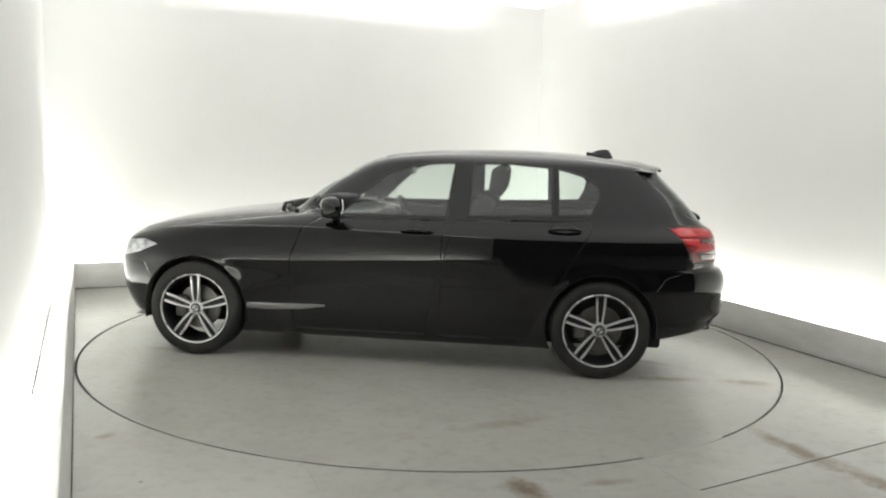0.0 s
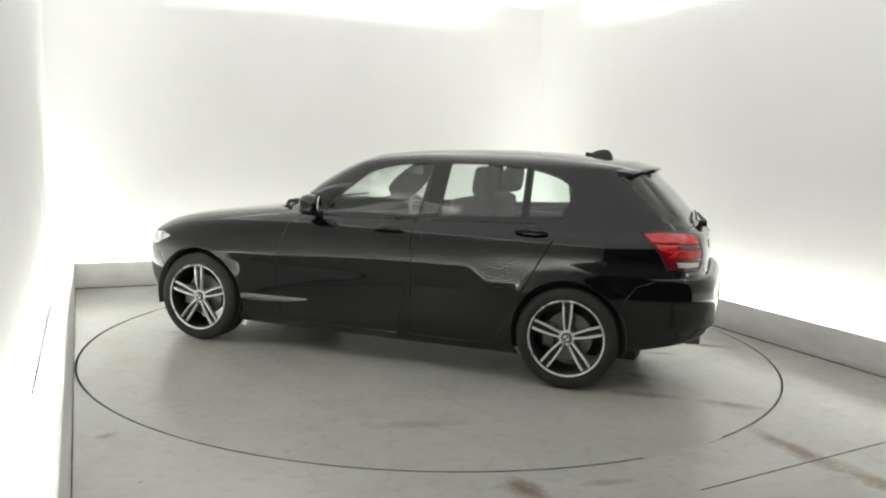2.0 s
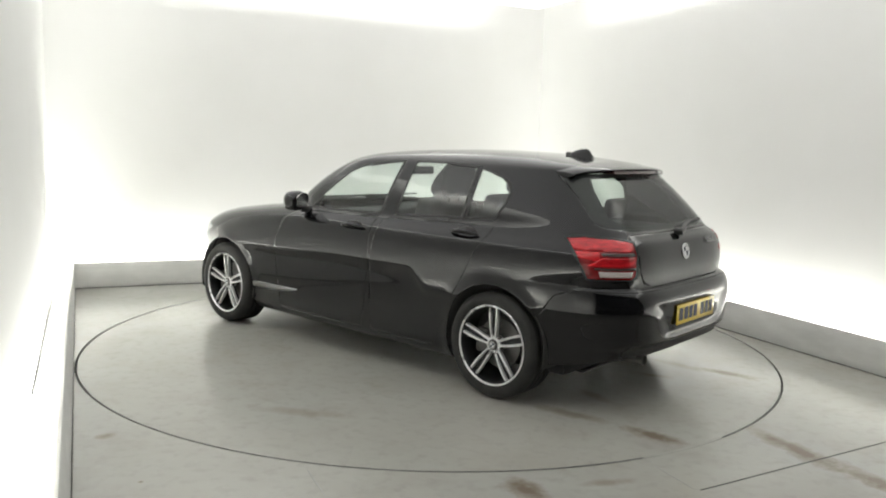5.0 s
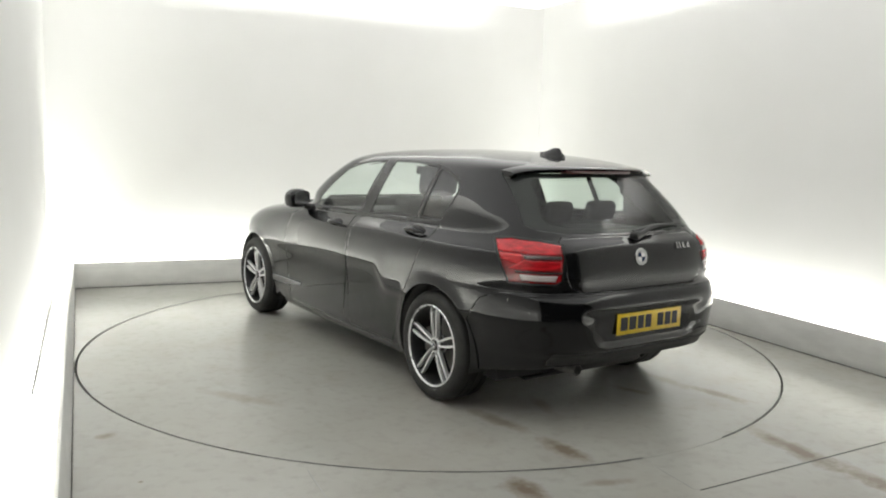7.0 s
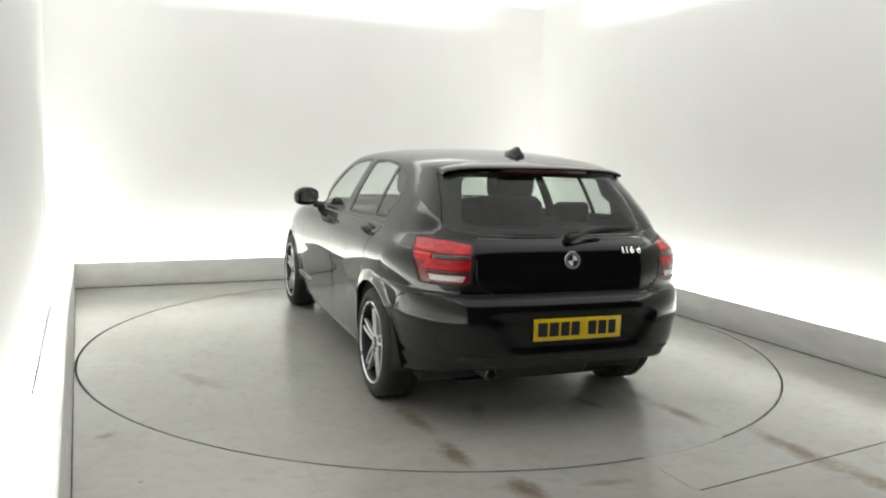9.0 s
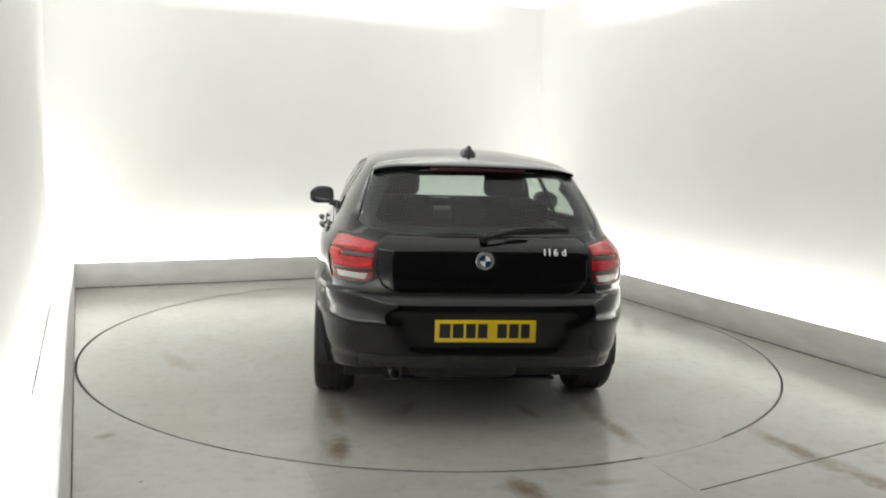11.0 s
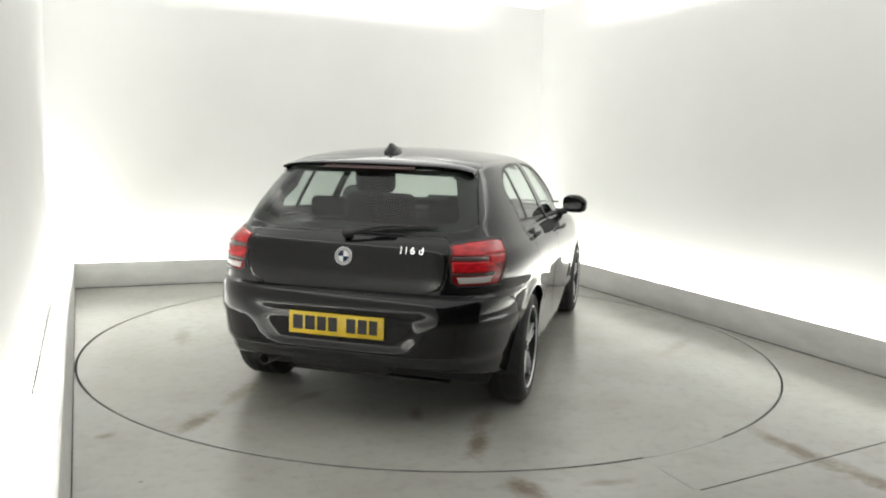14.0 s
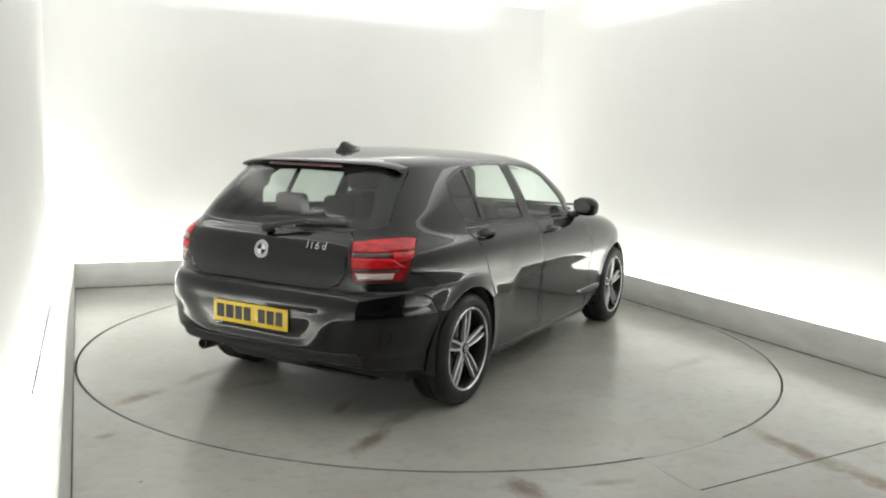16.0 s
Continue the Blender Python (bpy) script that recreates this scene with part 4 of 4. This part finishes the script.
# ---- handles, mirrors, side details ----
for sy in (1, -1):
    doors = [o for o in car.children if o.name.startswith(("front_door", "rear_door")) and (o.data.vertices[0].co.y > 0) == (sy > 0)]
    for door in doors:
        hx, hz = (-0.155, 0.905) if door.name.startswith("front") else (-1.095, 0.948)
        y0 = side_y(hx, hz)
        grip = tube_bm([(hx + 0.105 - 0.21 * f, sy * (side_y(hx + 0.105 - 0.21 * f, hz) + 0.012 + 0.026 * math.sin(math.pi * (0.06 + 0.88 * f))), hz + 0.012 * math.sin(math.pi * f)) for f in [k / 10 for k in range(11)]],
                       [0.006, 0.012, 0.0145, 0.015, 0.015, 0.015, 0.015, 0.015, 0.0145, 0.012, 0.006])
        handle = part("door_handle", grip, PAINT, door, "glossy black door handle")
        cup = bmesh.new()
        bmesh.ops.create_uvsphere(cup, u_segments=20, v_segments=10, radius=1.0, matrix=Matrix.Translation((hx, sy * (y0 - 0.0100), hz)) @ Matrix.Diagonal((0.085, 0.011, 0.038, 1)))
        part("handle_cup", cup, TRIM, handle, "dark handle recess")
    # door mirror
    mir = bmesh.new()
    bmesh.ops.create_uvsphere(mir, u_segments=28, v_segments=16, radius=1.0)
    for v in mir.verts:
        x, y, z = v.co
        sx = 0.085 if x > 0 else 0.045
        e = lambda a: math.copysign(abs(a) ** 0.72, a)
        tall = 0.068 - 0.026 * max(0.0, y) ** 1.6 if z > 0 else 0.070
        v.co = Vector((0.365 + e(x) * sx + 0.02 * (1 - y), sy * (0.905 + e(y) * 0.098), 1.040 + math.copysign(abs(z) ** (0.72 if z > 0 else 0.5), z) * tall))
    bmesh.ops.rotate(mir, verts=mir.verts, cent=(0.36, sy * 0.905, 1.037), matrix=Matrix.Rotation(radians(12 * sy), 3, "Z"))
    if sy < 0:
        bmesh.ops.reverse_faces(mir, faces=mir.faces)
    mirror = part("door_mirror", mir, PAINT, car, "glossy black door mirror", sharp=80)
    part("mirror_foot", tube_bm([(0.39, sy * 0.74, 0.965), (0.395, sy * 0.80, 0.968), (0.40, sy * 0.85, 0.985)], [0.034, 0.028, 0.026]), TRIM, mirror, "black mirror foot")
    glass_bm = bmesh.new()
    oval = []
    for k in range(36):
        a = 2 * math.pi * (k + 0.5) / 36
        ca, sa = math.copysign(abs(math.cos(a)) ** 0.6, math.cos(a)), math.copysign(abs(math.sin(a)) ** 0.6, math.sin(a))
        oval.append(glass_bm.verts.new((0.330, sy * (0.905 + 0.078 * ca), 1.046 + sa * ((0.050 - 0.020 * max(0.0, ca) ** 1.6) if sa > 0 else 0.050))))
    bmesh.ops.rotate(glass_bm, verts=oval, cent=(0.36, sy * 0.905, 1.037), matrix=Matrix.Rotation(radians(20 * sy), 3, "Z"))
    back = [glass_bm.verts.new(v.co + Vector((0.006, 0, 0))) for v in oval]
    glass_bm.faces.new(oval)
    for k in range(36):
        glass_bm.faces.new((oval[k], back[k], back[(k + 1) % 36], oval[(k + 1) % 36]))
    bmesh.ops.recalc_face_normals(glass_bm, faces=glass_bm.faces)
    part("mirror_glass", glass_bm, CHROME, mirror, "silver mirror glass")
    # bright repeater strip behind the front wheel
    blade = bmesh.new()
    a = [(0.985, 0.338, 0.374), (0.80, 0.338, 0.380), (0.79, 0.339, 0.381), (0.62, 0.350, 0.383), (0.45, 0.376, 0.385)]
    strip_rows = [[blade.verts.new((x, sy * (side_y(x, z) + d), z)) for z, d in ((z0, 0.004), (z1, 0.007), (z1 + 0.004, -0.004))] for x, z0, z1 in a]
    for p, q in zip(strip_rows, strip_rows[1:]):
        for k in range(2):
            blade.faces.new((p[k], q[k], q[k + 1], p[k + 1]))
    bmesh.ops.recalc_face_normals(blade, faces=blade.faces)
    part("side_strip", blade, SILVER, car, "slim silver strip behind the front wheel", thick=0.003)

# ---- cabin ----
cabin = part("cabin_floor", box_bm(-1.75, 1.0, -0.70, 0.70, 0.185, 0.30, 0.02), CABIN, car, "dark cabin floor and tunnel")
dash = bmesh.new()
secs = []
for i in range(21):
    y = -0.70 + 1.40 * i / 20
    hood = 0.035 * math.exp(-((y + 0.36) / 0.17) ** 2)
    secs.append([dash.verts.new(c) for c in ((0.62, y, 0.55), (0.66, y, 0.93), (0.45, y, 0.965 + hood * 0.5), (0.27, y, 0.945 + hood), (0.22, y, 0.88), (0.30, y, 0.62), (0.36, y, 0.50))])
for a, b in zip(secs, secs[1:]):
    for k in range(7):
        dash.faces.new((a[k], a[(k + 1) % 7], b[(k + 1) % 7], b[k]))
dash.faces.new(secs[0])
dash.faces.new(secs[-1][::-1])
bmesh.ops.recalc_face_normals(dash, faces=dash.faces)
part("dashboard", dash, CABIN, car, "dark moulded dashboard")
for sy in (1, -1):
    card = box_bm(-1.72, 0.62, 0.665, 0.735, 0.28, 0.955, 0.02)
    if sy < 0:
        card = mirrored(card)
    part("door_lining", card, CABIN, car, "dark door lining")
part("load_cover", box_bm(-1.80, -1.28, -0.62, 0.62, 0.955, 0.975, 0.006), CABIN, car, "dark load area cover")
part("tail_lining", box_bm(-1.93, -1.78, -0.60, 0.60, 0.62, 0.96, 0.02), CABIN, car, "dark tailgate lining")

steer = bmesh.new()
loop = [Vector((0.0, 0.185 * math.cos(2 * math.pi * k / 40), 0.185 * math.sin(2 * math.pi * k / 40))) for k in range(41)]
tube_bm(loop, 0.016, 8, steer)
box_bm(-0.01, 0.03, -0.17, 0.17, -0.025, 0.025, 0.012, 2, steer)
box_bm(-0.02, 0.04, -0.07, 0.07, -0.085, 0.06, 0.02, 2, steer)
bmesh.ops.transform(steer, matrix=pose(0.10, -0.36, 0.87, 0, 22, 0), verts=steer.verts)
part("steering_wheel", steer, TRIM, car, "dark three-spoke steering wheel")


def cushion(x0, x1, y0, y1, z0, z1, lean=0.0, round_off=0.05):
    bm = box_bm(x0, x1, y0, y1, z0, z1, round_off, 4)
    if lean:
        bmesh.ops.rotate(bm, verts=bm.verts, cent=((x0 + x1) / 2, 0, z0), matrix=Matrix.Rotation(radians(lean), 3, "Y"))
    return bm


for sy in (1, -1):
    y = 0.36 * sy
    seat = part("front_seat", cushion(-0.42, 0.10, y - 0.25, y + 0.25, 0.36, 0.52), SEAT, car, "dark cloth front seat")
    part("seat_back", cushion(-0.45, -0.30, y - 0.25, y + 0.25, 0.46, 1.13, -16), SEAT, seat, "dark cloth seat back")
    part("headrest", cushion(-0.685, -0.575, y - 0.14, y + 0.14, 1.12, 1.325, -8, 0.05), SEAT, seat, "dark padded headrest")
    for dy in (-0.05, 0.05):
        part("headrest_post", tube_bm([(-0.585, y + dy, 1.0), (-0.61, y + dy, 1.11)], 0.006), STEEL, seat)
bench = part("rear_bench", cushion(-1.22, -0.72, -0.62, 0.62, 0.36, 0.52), SEAT, car, "dark cloth rear bench")
part("bench_back", cushion(-1.28, -1.16, -0.62, 0.62, 0.46, 0.985, -20), SEAT, bench, "dark cloth bench back")
for y, w in ((0.36, 0.115), (0.0, 0.10), (-0.36, 0.115)):
    part("headrest", cushion(-1.455, -1.375, y - w, y + w, 1.01, 1.14, -12, 0.035), SEAT, bench, "dark rear headrest")
part("interior_mirror", box_bm(0.0, 0.025, -0.11, 0.11, 1.235, 1.295, 0.012, 3), TRIM, car, "black interior mirror")
liner = bmesh.new()
vs = []
for i in range(17):
    x = -1.56 + 1.62 * i / 16
    z = 1.405 - 0.055 * (abs(x + 0.75) / 0.8) ** 2.5
    vs.append([liner.verts.new((x, yy, z - 0.05 * (abs(yy) / 0.5) ** 3)) for yy in (-0.5, -0.35, -0.15, 0.15, 0.35, 0.5)])
for a, b in zip(vs, vs[1:]):
    for k in range(5):
        liner.faces.new((a[k], b[k], b[k + 1], a[k + 1]))
part("headliner", liner, HEADLINER, car, "pale grey headliner", thick=0.006)


# ---- what moves: the turntable turns clockwise with the car on it ----
OFFSET = pose(0.1715, -0.056, 0.002)


def heading(t):
    return 148.88 - 6.881 * t - 0.01083 * t * t


def motions():
    steps = [0.5 * i for i in range(33)]
    walk(turntable, [(t, pose(0, 0, 0, 0, 0, heading(t))) for t in steps])
    walk(car, [(t, pose(0, 0, 0, 0, 0, heading(t)) @ OFFSET) for t in steps])


motions()
